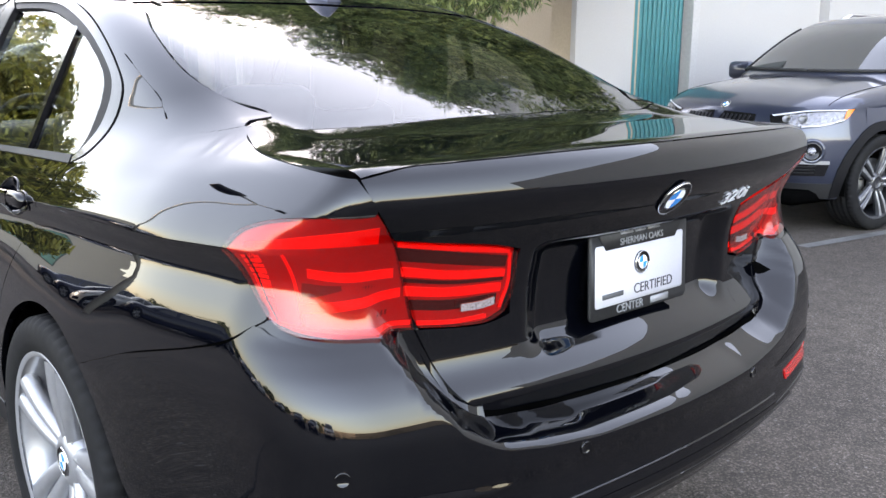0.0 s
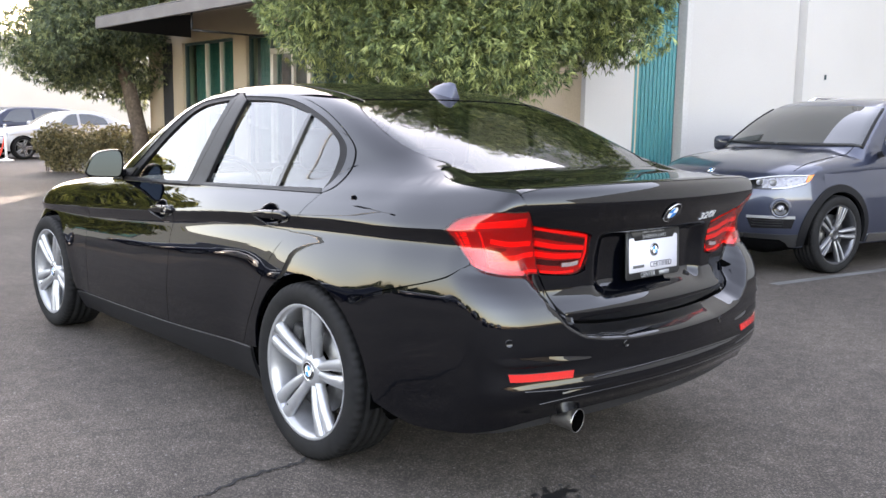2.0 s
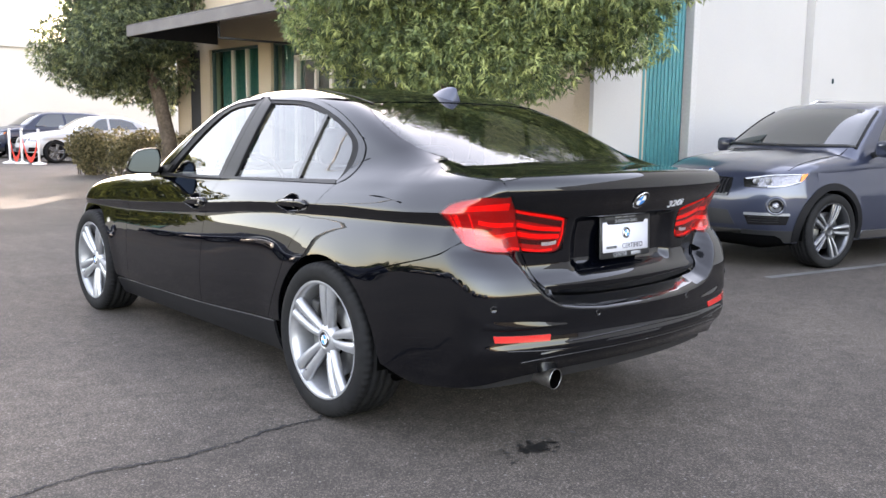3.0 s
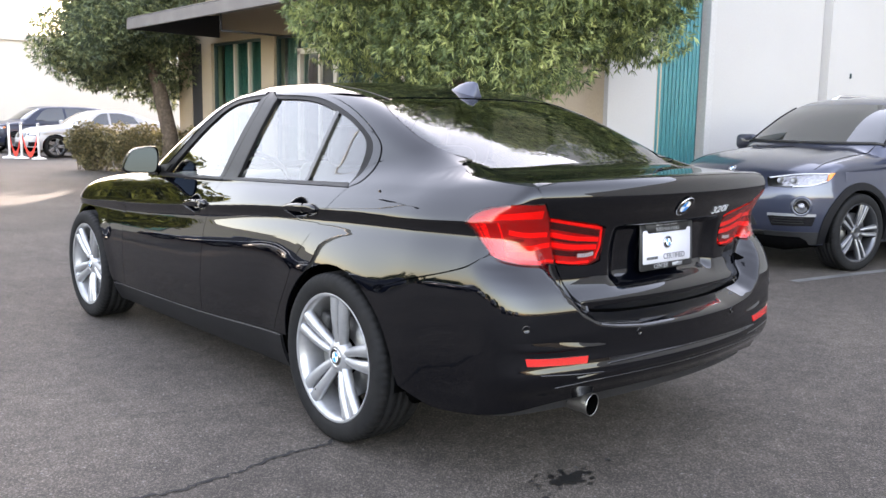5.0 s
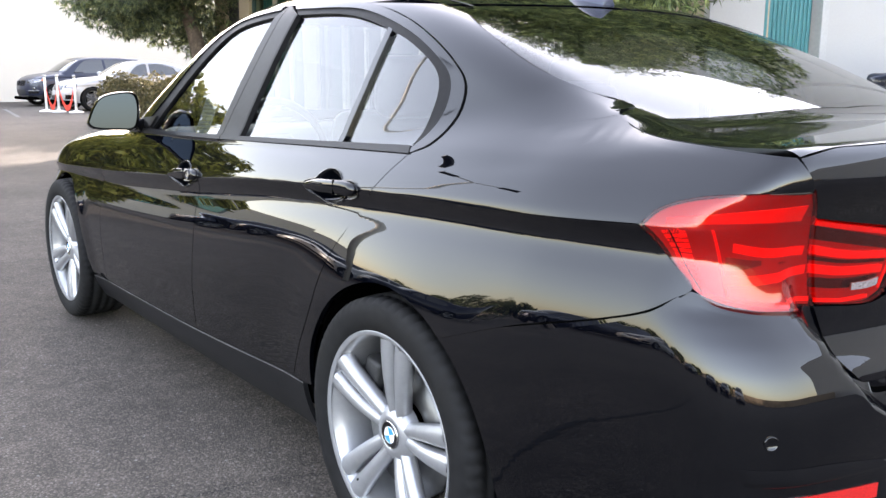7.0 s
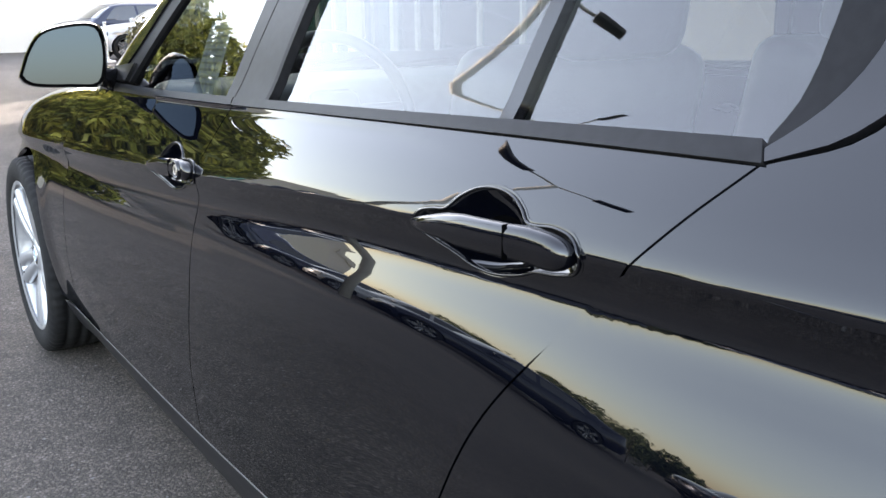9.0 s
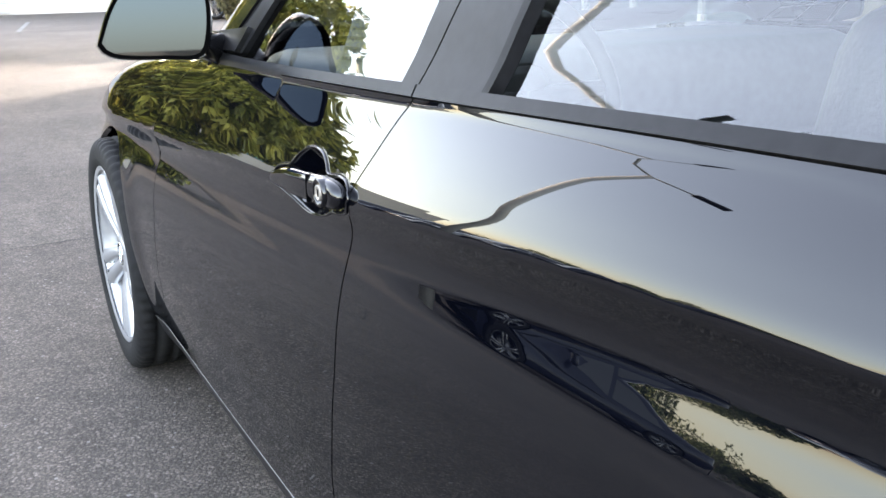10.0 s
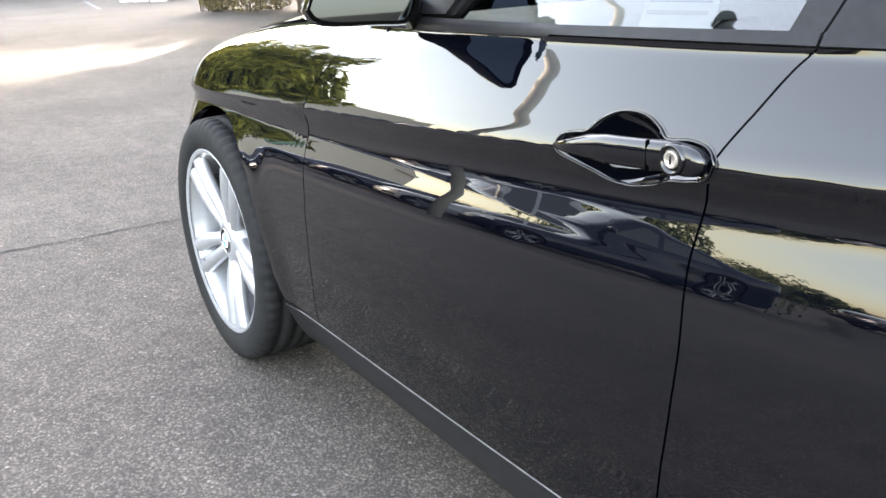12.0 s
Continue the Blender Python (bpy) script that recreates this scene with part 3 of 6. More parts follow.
back_base = [back_edge[0], (-.40, -.550), (0, -.585)]
part("rear_window", skin([coons(back_base, shifted(roof_back, 0, -.006), back_edge[:-1] + [shifted(roof_back, 0, -.006)[0]], [(0, -.585), (0, .099)], 36, 44)], SALOON.over, SALOON, shift=-.003, both=True), M_GLASSR, car, "dark tinted rear window")
a_pts = SALOON.wrap(np.array([(1.36, 1.345), (1.46, 1.300), (1.62, 1.195), (1.80, 1.045), (1.97, .953)]))
a_in = [(p[0] + .055, p[1] + .03) for p in a_pts]
a_out = [(p[0], p[1]) for p in a_pts]
on_both("windscreen_pillar", skin([coons([a_out[0], a_in[0]], [a_out[-1], (-.66, 2.05)], a_out, a_in[:-1] + [(-.66, 2.05)], 6, 30)], SALOON.over, SALOON), M_PAINT)
part("windscreen", skin([coons([a_in[0], (-.3, 1.435), (0, 1.467)], [(-.66, 2.05), (-.36, 2.15), (0, 2.19)], a_in[:-1] + [(-.66, 2.05)], [(0, 1.467), (0, 2.19)], 30, 30)], SALOON.over, SALOON, shift=-.003, both=True), M_GLASS, car)

lid_side3 = SALOON.wrap(np.array(shifted([(-.51, 1.104), (-.59, 1.088), (-.68, 1.075), (-.81, 1.066), (-.922, 1.058)], -GAP)))
lid_edge = [(p[0] + .003, p[1]) for p in lid_side3]
def lip_z(u):
    x = 1.6 + u if u < -1.2 else .40 + (u + 1.2) * .78
    return 1.0785 - .012 * (x / .62) ** 2.6


lip = [(-.926, 1.057)] + [(u, lip_z(u)) for u in (-1.0, -1.06, -1.12, -1.18, -1.238, -1.3, -1.4, -1.5, -1.6)]
lip3 = SALOON.wrap(curve2(lip, 24))
lip_xy = [lid_edge[-1]] + [(p[0], p[1] + .004) for p in lip3[1:]]
LT = [(-.977, .956), (-1.06, .943), (-1.18, .926), (-1.238, .912)]
t1 = coons(LT, lip[:6], [(-.977, .956), (-.952, 1.004), (-.926, 1.057)], [(-1.238, .912), lip[5]], 36, 18)
t2 = coons([(-1.238, .625), (-1.34, .619), (-1.6, .613)], lip[5:], [(-1.238, .625), lip[5]], [(-1.6, .613), lip[-1]], 44, 60)
t3 = coons(shifted(LID_LOW[:1], -GAP) + shifted(LID_LOW[1:-1], -GAP) + [(-1.238, .625)], [(-1.032, .789), (-1.19, .779), (-1.238, .79)], [(-1.027 - GAP, .792), (-1.032, .789)], [(-1.238, .625), (-1.238, .79)], 30, 16)
lid = part("boot_lid", skin([t1, t2, t3], SALOON.wrap, SALOON, both=True), M_PAINT, car)
part("lid_top", skin([coons(lip_xy, [lid_edge[0], (-.40, -.558), (0, -.593)], lid_edge[::-1], [(0, lip3[-1][1] + .004), (0, -.593)], 44, 36)], SALOON.over, SALOON, both=True, edge=False), M_PAINT, lid)

# rear bumper
b_top_u = shifted(BUMP_TOP, 0, -GAP) + [(-.80, .826), (-.89, .8025), (-.96, .7975), (-1.027, .7915)] + shifted(LID_LOW[1:], GAP * .4, -GAP * .4) + [(-1.34, .614), (-1.6, .608)]
b_low = [arc(0, .372, 183, 184)[0], (-.55, .265), (-.75, .285), (-.95, .325), (-1.2, .345), (-1.6, .350)]
bumper = part("rear_bumper", skin([coons(b_low, b_top_u, arc(0, .372, 183, ARCH_END), [(-1.6, .350), (-1.6, .608)], 100, 60)], SALOON.wrap, SALOON, both=True), M_PAINT, car)
part("diffuser", skin([coons([(-.78, .268), (-.95, .272), (-1.2, .278), (-1.62, .285)], [(-.78, .300), (-.95, .326), (-1.2, .346), (-1.62, .351)], [(-.78, .268), (-.78, .300)], [(-1.62, .285), (-1.62, .351)], 40, 8)], SALOON.wrap, SALOON, shift=-.03, both=True), M_PLASTIC, bumper, "matt black lower valance")


for u in (-.895, -1.31):
    q = SALOON.wrap(np.array([(u, .605 if u > -1 else .555)]))
    nrm = Vector(gradient(q, SALOON)[0])
    ring = moved(lathe([(0, .0125), (.0022, .0125), (.0022, .0105), (.0012, .0100), (.0018, 0.0)], 20, axis='Z'), Matrix.Translation(Vector(q[0])) @ nrm.to_track_quat('Z', 'Y').to_matrix().to_4x4())
    on_both("parking_sensor", ring, M_PAINT, bumper)
on_both("bumper_reflector", skin([coons([(-.900, .482), (-1.0, .476), (-1.095, .472)], [(-.895, .507), (-1.0, .500), (-1.100, .496)], [(-.900, .482), (-.895, .507)], [(-1.095, .472), (-1.100, .496)], 24, 4)], SALOON.wrap, SALOON, shift=.003), M_REFLEX, bumper, "red bumper reflector strip")

# tail lamps: outer on the quarter, inner on the lid
LAMP_GRID = coons([(-.785, .838), (-.815, .818), (-.89, .804), (-1.027 + GAP, .795)], shifted(LAMP_TOP, 0, -GAP), shifted(LAMP_EDGE, -GAP), shifted(LAMP_SEAM, GAP), 50, 30)
INNER_GRID = coons([(-1.034, .794), (-1.12, .785), (-1.19, .784), (-1.225, .797)], [(-.979, .952), (-1.06, .939), (-1.18, .922), (-1.232, .908)], [(-1.034, .794), (-1.006, .880), (-.979, .952)], [(-1.225, .797), (-1.242, .845), (-1.232, .908)], 40, 24)
lamp = on_both("tail_lamp", skin([LAMP_GRID], SALOON.wrap, SALOON, shift=-.008, depth=.03), M_LENS, label="red tail lamp wrapping round the corner")
inner = on_both("inner_tail_lamp", skin([INNER_GRID], SALOON.wrap, SALOON, shift=-.010, depth=.03), M_LENS, label="red inner tail lamp on the boot lid")
on_both("lamp_lens", skin([LAMP_GRID], SALOON.wrap, SALOON, shift=.0025, depth=.009), M_LENSGLASS, parents=lamp, label="clear red outer lens")
on_both("lamp_lens", skin([INNER_GRID], SALOON.wrap, SALOON, shift=.0025, depth=.009), M_LENSGLASS, parents=inner, label="clear red outer lens")


def strip(pts, w0, w1, n=30):
    c = curve2(pts, n)
    w = np.linspace(w0, w1, n)
    return np.stack([c - np.stack([0 * w, w / 2], 1), c + np.stack([0 * w, w / 2], 1)])


for name, pts, w0, w1, m, own in (
        ("dark_band", [(-.985, .925), (-1.10, .905), (-1.222, .886)], .024, .020, M_LENSDARK, inner),
        ("light_bar", [(-1.0, .893), (-1.10, .876), (-1.222, .866)], .015, .014, M_LENSGLOW, inner),
        ("dark_band", [(-1.005, .877), (-1.10, .862), (-1.222, .854)], .007, .006, M_LENSDARK, inner),
        ("light_bar", [(-1.008, .858), (-1.10, .845), (-1.218, .840)], .016, .015, M_LENSGLOW, inner),
        ("dark_band", [(-1.020, .832), (-1.10, .822), (-1.212, .820)], .018, .018, M_LENSDARK, inner),
        ("reversing_lens", [(-1.125, .817), (-1.17, .817), (-1.200, .821)], .013, .014, M_REVERSE, inner),
        ("light_bar", [(-.988, .943), (-1.08, .927), (-1.222, .906)], .010, .009, M_LENSGLOW, inner),
        ("light_bar", [(-1.036, .799), (-1.12, .791), (-1.19, .792)], .007, .007, M_LENSGLOW, inner),
        ("light_bar", [(-.80, .832), (-.90, .813), (-1.022, .803)], .006, .008, M_LENSGLOW, lamp),
        ("light_bar", [(-.735, .948), (-.80, .955), (-.955, .962)], .010, .028, M_LENSGLOW, lamp),
        ("dark_band", [(-.86, .922), (-.91, .926), (-.967, .926)], .008, .022, M_LENSMID, lamp),
        ("light_bar", [(-.845, .905), (-.90, .896), (-.985, .893)], .014, .016, M_LENSGLOW, lamp),
        ("dark_band", [(-.835, .878), (-.90, .876), (-.99, .875)], .030, .020, M_LENSMID, lamp),
        ("light_bar", [(-.835, .853), (-.90, .852), (-1.0, .858)], .016, .016, M_LENSGLOW, lamp),
        ("dark_band", [(-.82, .834), (-.90, .828), (-1.012, .828)], .006, .016, M_LENSMID, lamp)):
    on_both(name, skin([strip(pts, w0, w1)], SALOON.wrap, SALOON, shift=.0036 if m is M_REVERSE else -.0065 if m is M_LENSGLOW else -.0085, depth=.004), m, parents=own)
on_both("side_marker", skin([coons([(-.79, .842), (-.815, .826)], [(-.725, .925), (-.765, .935)], [(-.79, .842), (-.725, .925)], [(-.815, .826), (-.79, .87), (-.765, .935)], 8, 14)], SALOON.wrap, SALOON, shift=-.008, depth=.002), M_LENSGLOW, parents=lamp)
on_both("lens_edge", skin([np.stack([curve2([(-1.222, .803), (-1.236, .845), (-1.227, .902)], 16) + (.006, 0), curve2([(-1.222, .803), (-1.236, .845), (-1.227, .902)], 16)])], SALOON.wrap, SALOON, shift=-.0062, depth=.003), M_LENSGLOW, parents=inner)
on_both("lens_edge", skin([np.stack([curve2([(-.806, .938), (-.822, .89), (-.838, .826)], 16), curve2([(-.806, .938), (-.822, .89), (-.838, .826)], 16) - (.005, 0)])], SALOON.wrap, SALOON, shift=-.0060, depth=.003), M_LENSGLOW, parents=lamp)
on_both("lamp_divider", skin([strip([(-.738, .932), (-.765, .885), (-.80, .835)], .004, .004, 16)], SALOON.wrap, SALOON, shift=-.006, depth=.004), M_LENSDARK, parents=lamp)

FLANGE = BUMP_TOP[:-1] + [(-.79, .818), (-.83, .803), (-.89, .790), (-.96, .785), (-1.027, .778)]
on_both("bumper_flange", skin([strip(FLANGE, .030, .030, 60)], SALOON.wrap, SALOON, shift=-.005, depth=.004), M_PAINT, bumper)
on_both("bumper_flange", skin([strip(LID_LOW[:4], .036, .030, 30)], SALOON.wrap, SALOON, shift=-.0055, depth=.004), M_PAINT, bumper)
on_both("bumper_seam", skin([strip(BUMP_TOP, .0032, .0032, 60)], SALOON.wrap, SALOON, shift=-.0040, depth=.001), M_DARK, bumper)


def tilted(grid, offs):
    """A pocket in the skin: the rows of a grid, each set out by its own amount."""
    nv, nu = grid.shape[:2]
    p = SALOON.wrap(grid.reshape(-1, 2))
    fade = np.sin(np.linspace(0, math.pi, nu)) ** .5
    p = p + gradient(p, SALOON) * (np.array(offs)[:, None] * fade[None, :]).reshape(-1, 1)
    return p.tolist(), [(i * nu + j, i * nu + j + 1, (i + 1) * nu + j + 1, (i + 1) * nu + j) for i in range(nv - 1) for j in range(nu - 1)]


SCOOP = coons([(-.865, .527), (-1.0, .521), (-1.17, .524)], [(-.850, .560), (-1.0, .553), (-1.17, .530)], [(-.865, .527), (-.850, .560)], [(-1.17, .524), (-1.17, .530)], 40, 6)
on_both("bumper_scoop", tilted(SCOOP, [.0008, .0075, .0062, .0045, .0025, .0006]), M_PAINT, bumper)
SPLIT = coons([(-1.06, .422), (-1.3, .424), (-1.62, .426)], [(-1.06, .430), (-1.3, .446), (-1.62, .450)], [(-1.06, .422), (-1.06, .430)], [(-1.62, .426), (-1.62, .450)], 50, 5)
p_split = SALOON.wrap(SPLIT.reshape(-1, 2))
p_split = p_split + gradient(p_split, SALOON) * np.repeat([.001, .0045, .0038, .002, .0008], 50)[:, None]
on_both("bumper_moulding", (p_split.tolist(), [(i * 50 + j, i * 50 + j + 1, (i + 1) * 50 + j + 1, (i + 1) * 50 + j) for i in range(4) for j in range(49)]), M_PAINT, bumper)

for path in ([(-.99, .397), (-1.11, .406), (-1.37, .411), (-1.6, .412)], [(-1.17, .461), (-1.4, .468), (-1.6, .470)], [(-.94, .449), (-1.08, .437), (-1.25, .431), (-1.6, .425)]):
    p = SALOON.wrap(curve2(path, 40))
    on_both("bumper_crease", tube([tuple(q) for q in p - .0012 * gradient(p, SALOON)], .0036, 8), M_PAINT, bumper)

# side windows: satin frames round glass
FW_OUT = [(1.96, .957), (1.80, 1.045), (1.62, 1.195), (1.46, 1.300), (1.36, 1.345), (1.28, 1.368), (1.06, 1.389), (.985, 1.392)]
FW_IN = [(1.745, .974), (1.66, 1.050), (1.53, 1.160), (1.40, 1.255), (1.30, 1.312), (1.22, 1.336), (1.06, 1.354), (1.000, 1.358)]
RW_OUT = [(.915, 1.392), (.8, 1.388), (.62, 1.382), (.486, 1.374), (.32, 1.342), (.16, 1.292), (-.005, 1.212), (-.072, 1.156), (-.080, 1.090), (-.045, 1.030), (.03, 1.000)]
RW_IN = [(.853, 1.357), (.78, 1.356), (.62, 1.351), (.48, 1.335), (.333, 1.302), (.18, 1.256), (.045, 1.185), (.020, 1.140), (.020, 1.085), (.025, 1.045), (.035, 1.022)]


def frame_strip(outer_pts, inner_pts, n=60, m=5, shift=.002):
    a, b = curve2(outer_pts, n), curve2(inner_pts, n)
    return skin([np.stack([a + (b - a) * k for k in np.linspace(0, 1, m)])], SALOON.wrap, SALOON, shift=shift, depth=.018)


def mid(pa, pb, k):
    return [(x0 + (x1 - x0) * k, z0 + (z1 - z0) * k) for (x0, z0), (x1, z1) in zip(pa, pb)]


fo, fi = curve2(FW_OUT, 30).tolist(), curve2(FW_IN, 30).tolist()
ro, ri = curve2(RW_OUT, 40).tolist(), curve2(RW_IN, 40).tolist()
on_both("window_frame", frame_strip(mid(fo, fi, .02), mid(fo, fi, .45), 60), M_GLOSSBLACK, parents=door_f)
on_both("window_seal", frame_strip(mid(fo, fi, .45), fi, 60, 4, -.003), M_RUBBERTRIM, parents=door_f)
on_both("window_frame", frame_strip(mid(ro, ri, .06), mid(ro, ri, .5), 70), M_GLOSSBLACK, parents=door_r)
on_both("window_seal", frame_strip(mid(ro, ri, .5), ri, 70, 4, -.003), M_RUBBERTRIM, parents=door_r)
PILLAR_GAP = [(1.078, .978), (1.020, 1.16), (.945, 1.392)]
on_both("pillar_cover", skin([coons([(1.118, .976), (1.078 + GAP, .978)], [(1.000, 1.358), (.945 + GAP, 1.392)], [(1.118, .976), (1.068, 1.16), (1.000, 1.358)], shifted(PILLAR_GAP, GAP), 6, 24)], SALOON.wrap, SALOON, shift=.001), M_SATIN, parents=door_f)
on_both("pillar_cover", skin([coons([(1.078 - GAP, .978), (.946, .982)], [(.945 - GAP, 1.392), (.853, 1.357)], shifted(PILLAR_GAP, -GAP), [(.946, .982), (.908, 1.16), (.853, 1.357)], 8, 24)], SALOON.wrap, SALOON, shift=.001), M_SATIN, parents=door_r)
on_both("glass_run", skin([coons([(.950, .982), (.938, .984)], [(.858, 1.357), (.846, 1.356)], [(.950, .982), (.912, 1.16), (.858, 1.357)], [(.938, .984), (.900, 1.16), (.846, 1.356)], 3, 24)], SALOON.wrap, SALOON, shift=.003, depth=.016), M_RUBBERTRIM, parents=door_r)
on_both("belt_trim", skin([coons(shifted(BELT_F, 0, .001), [(1.96, .964), (1.55, .969), (1.078, .982)], [(2.037, .943), (1.96, .964)], [(1.078, .969), (1.078, .982)], 30, 4)], SALOON.wrap, SALOON, shift=.004), M_SATIN, parents=door_f)
on_both("belt_trim", skin([coons(shifted(BELT_R, -.004, .001), [(1.074, .982), (.55, .999), (.035, 1.018)], [(1.074, .969), (1.074, .982)], [(.026, 1.001), (.035, 1.018)], 30, 4)], SALOON.wrap, SALOON, shift=.004), M_SATIN, parents=door_r)
on_both("window_glass", skin([coons([(1.75, .966), (1.112, .976)], [(1.40, 1.258), (1.22, 1.340), (.995, 1.363)], [(1.75, .966), (1.53, 1.165), (1.40, 1.258)], [(1.112, .976), (1.062, 1.16), (.995, 1.363)], 30, 30)], SALOON.wrap, SALOON, shift=-.012, depth=.003), M_GLASS, parents=door_f)
on_both("window_glass", skin([coons([(.944, .978), (.360, 1.000)], [(.850, 1.36), (.62, 1.355), (.306, 1.296)], [(.944, .978), (.905, 1.16), (.850, 1.36)], [(.360, 1.000), (.306, 1.296)], 30, 30)], SALOON.wrap, SALOON, shift=-.012, depth=.003), M_GLASS, parents=door_r)
on_both("quarter_glass", skin([coons([(.350, 1.002), (.03, 1.012)], [(.296, 1.293), (.18, 1.260), (.043, 1.187)], [(.350, 1.002), (.296, 1.293)], [(.03, 1.012), (.018, 1.12), (.043, 1.187)], 16, 20)], SALOON.wrap, SALOON, shift=-.012, depth=.003), M_GLASS, parents=door_r)
on_both("window_divider", skin([coons([(.368, 1.006), (.345, 1.006)], [(.316, 1.302), (.293, 1.296)], [(.368, 1.006), (.316, 1.302)], [(.345, 1.006), (.293, 1.296)], 3, 14)], SALOON.wrap, SALOON, shift=-.002), M_GLOSSBLACK, parents=door_r)


sticker = part("window_sticker", skin([coons([(1.345, .975), (1.232, .978)], [(1.345, 1.11), (1.232, 1.115)], [(1.345, .975), (1.345, 1.11)], [(1.232, .978), (1.232, 1.115)], 6, 6)], SALOON.wrap, SALOON, shift=-.0165, depth=.0005), M_PAPER, door_f[0], "white printed sticker inside the window")
for k in range(9):
    z = .996 + k * .0125
    part("sticker_line", skin([coons([(1.338, z), (1.242, z + .002)], [(1.338, z + .004), (1.242, z + .006)], [(1.338, z), (1.338, z + .004)], [(1.242, z + .002), (1.242, z + .006)], 6, 3)], SALOON.wrap, SALOON, shift=-.0150, depth=.0003), M_PRINT, sticker)


# door handles: dark cup in the skin, and a bar over it


def handle(y0, y1, z0, z1, own, lock):
    """y0, z0: the pointed front end; y1, z1: the round rear end."""
    at = lambda k, d=0.0: (y0 + (y1 - y0) * k, z0 + (z1 - z0) * k + d)
    proud = lambda k: .001 + .013 * math.sin(math.pi * min(.97, .03 + k * .94)) ** .55
    lift = lambda k: .006 * min(1, k / .3, (1 - k) / .2)
    loop = cup_outline(y0, y1, z0, z1)
    mid_ = np.array(at(.55, .003))
    side = np.roll(loop[:-1], -1, 0) - np.roll(loop[:-1], 1, 0)
    side = np.vstack([side, side[:1]])[:, ::-1] * (1, -1)
    side /= np.linalg.norm(side, axis=1)[:, None]
    side *= np.sign(((loop - mid_) * side).sum())
    g = np.stack([mid_ + (loop - mid_) * k for k in (.05, .3, .55, .75, .88, .96, 1.0)] + [loop + side * .0045])
    p = SALOON.wrap(g.reshape(-1, 2))
    nrm = gradient(p, SALOON)
    # bowl pressed into the door behind the grip
    p = p - nrm * np.repeat([.026, .0255, .023, .017, .0095, .0030, -.0009, -.0004], 108)[:, None]
    f = [(i * 108 + j, i * 108 + j + 1, (i + 1) * 108 + j + 1, (i + 1) * 108 + j) for i in range(7) for j in range(107)]
    cup = on_both("handle_cup", (p.tolist(), f), M_PAINT, parents=own)
    edge = [tuple(q) for q in SALOON.wrap(loop) + nrm[-216:-108] * .001]
    on_both("cup_rim", tube(edge, .0019, 6, False), M_PAINT, parents=cup)
    n, m = 36, 16
    ks = np.linspace(.015, .985, n)
    base = SALOON.wrap(np.array([at(k, lift(k)) for k in ks]))
    v, f = [], []
    for i, k in enumerate(ks):
        h = .0180 * min(1, (k / .42) ** .6) * (1 if k < .88 else math.sqrt(max(0, 1 - ((k - .88) / .115) ** 2)))
        out = proud(k)
        thick = .011 * min(1, h / .010)
        for j in range(m):
            a = math.tau * j / m
            c, q = math.cos(a), math.sin(a)
            v.append((base[i][0] - out - thick * math.copysign(abs(c) ** .7, c), base[i][1], base[i][2] + h * math.copysign(abs(q) ** .75, q)))
    for i in range(n - 1):
        for j in range(m):
            f.append((i * m + j, (i + 1) * m + j, (i + 1) * m + (j + 1) % m, i * m + (j + 1) % m))
    f += [tuple(range(m)), tuple(range((n - 1) * m, n * m))[::-1]]
    bars = on_both("door_handle", (v, f), M_PAINT, parents=own)
    ring = SALOON.wrap(np.array([at(.70, lift(.70))]))[0]
    on_both("handle_joint", box(ring[0] - proud(.70) - .0060, ring[1], ring[2], .0110, .0018, .0355, .001), M_DARK, parents=bars)
    if lock:
        p = SALOON.wrap(np.array([at(.84, lift(.84))]))[0]
        l = part("lock_cylinder", moved(lathe([(.012, .0100), (-.0012, .0100), (-.0022, .0090), (-.0022, .0075), (-.0016, .0070), (-.0016, 0)], 28), Matrix.Translation((p[0] - proud(.84) - .0108, p[1], p[2]))), M_LOCK, bars[0], "worn grey metal lock cylinder")
        part("key_slot", box(p[0] - proud(.84) - .0125, p[1], p[2], .0008, .0024, .0095), M_DARK, l)
        part("lock_collar", moved(lathe([(.012, .0185), (-.0010, .0180), (-.0026, .0165), (-.0022, .0140), (.0005, .0115), (.002, .0100)], 32), Matrix.Translation((p[0] - proud(.84) - .0108, p[1], p[2]))), M_PAINT, bars[0])


handle(*HANDLE_F, door_f, True)
handle(*HANDLE_R, door_r, False)


# door mirrors
def door_mirror():
    outline = [(-.093, -.048), (-.080, -.064), (.02, -.070), (.075, -.066), (.088, -.035), (.090, .035), (.076, .068), (.01, .067), (-.044, .048), (-.070, .012)]
    rim = curve2(outline + outline[:1], 41)[:-1]
    v, f = [], []
    rings = [(0, 1.0), (.012, 1.04), (.045, 1.02), (.08, .86), (.105, .55), (.115, .0)]
    for d, s in rings:
        for a, b in rim:
            v.append((a * s - .0, d, b * s))
    k = len(rim)
    for i in range(len(rings) - 1):
        for j in range(k):
            f.append((i * k + j, i * k + (j + 1) % k, (i + 1) * k + (j + 1) % k, (i + 1) * k + j))
    glassv = [(a * .93, .004, b * .92) for a, b in rim]
    bez = [(a, 0, b) for a, b in rim] + [(a * .93, .002, b * .92) for a, b in rim]
    bf = [(j, j + k, (j + 1) % k + k, (j + 1) % k) for j in range(k)]
    return (v, [tuple(reversed(q)) for q in f]), (glassv, [tuple(range(k))]), (bez, bf)


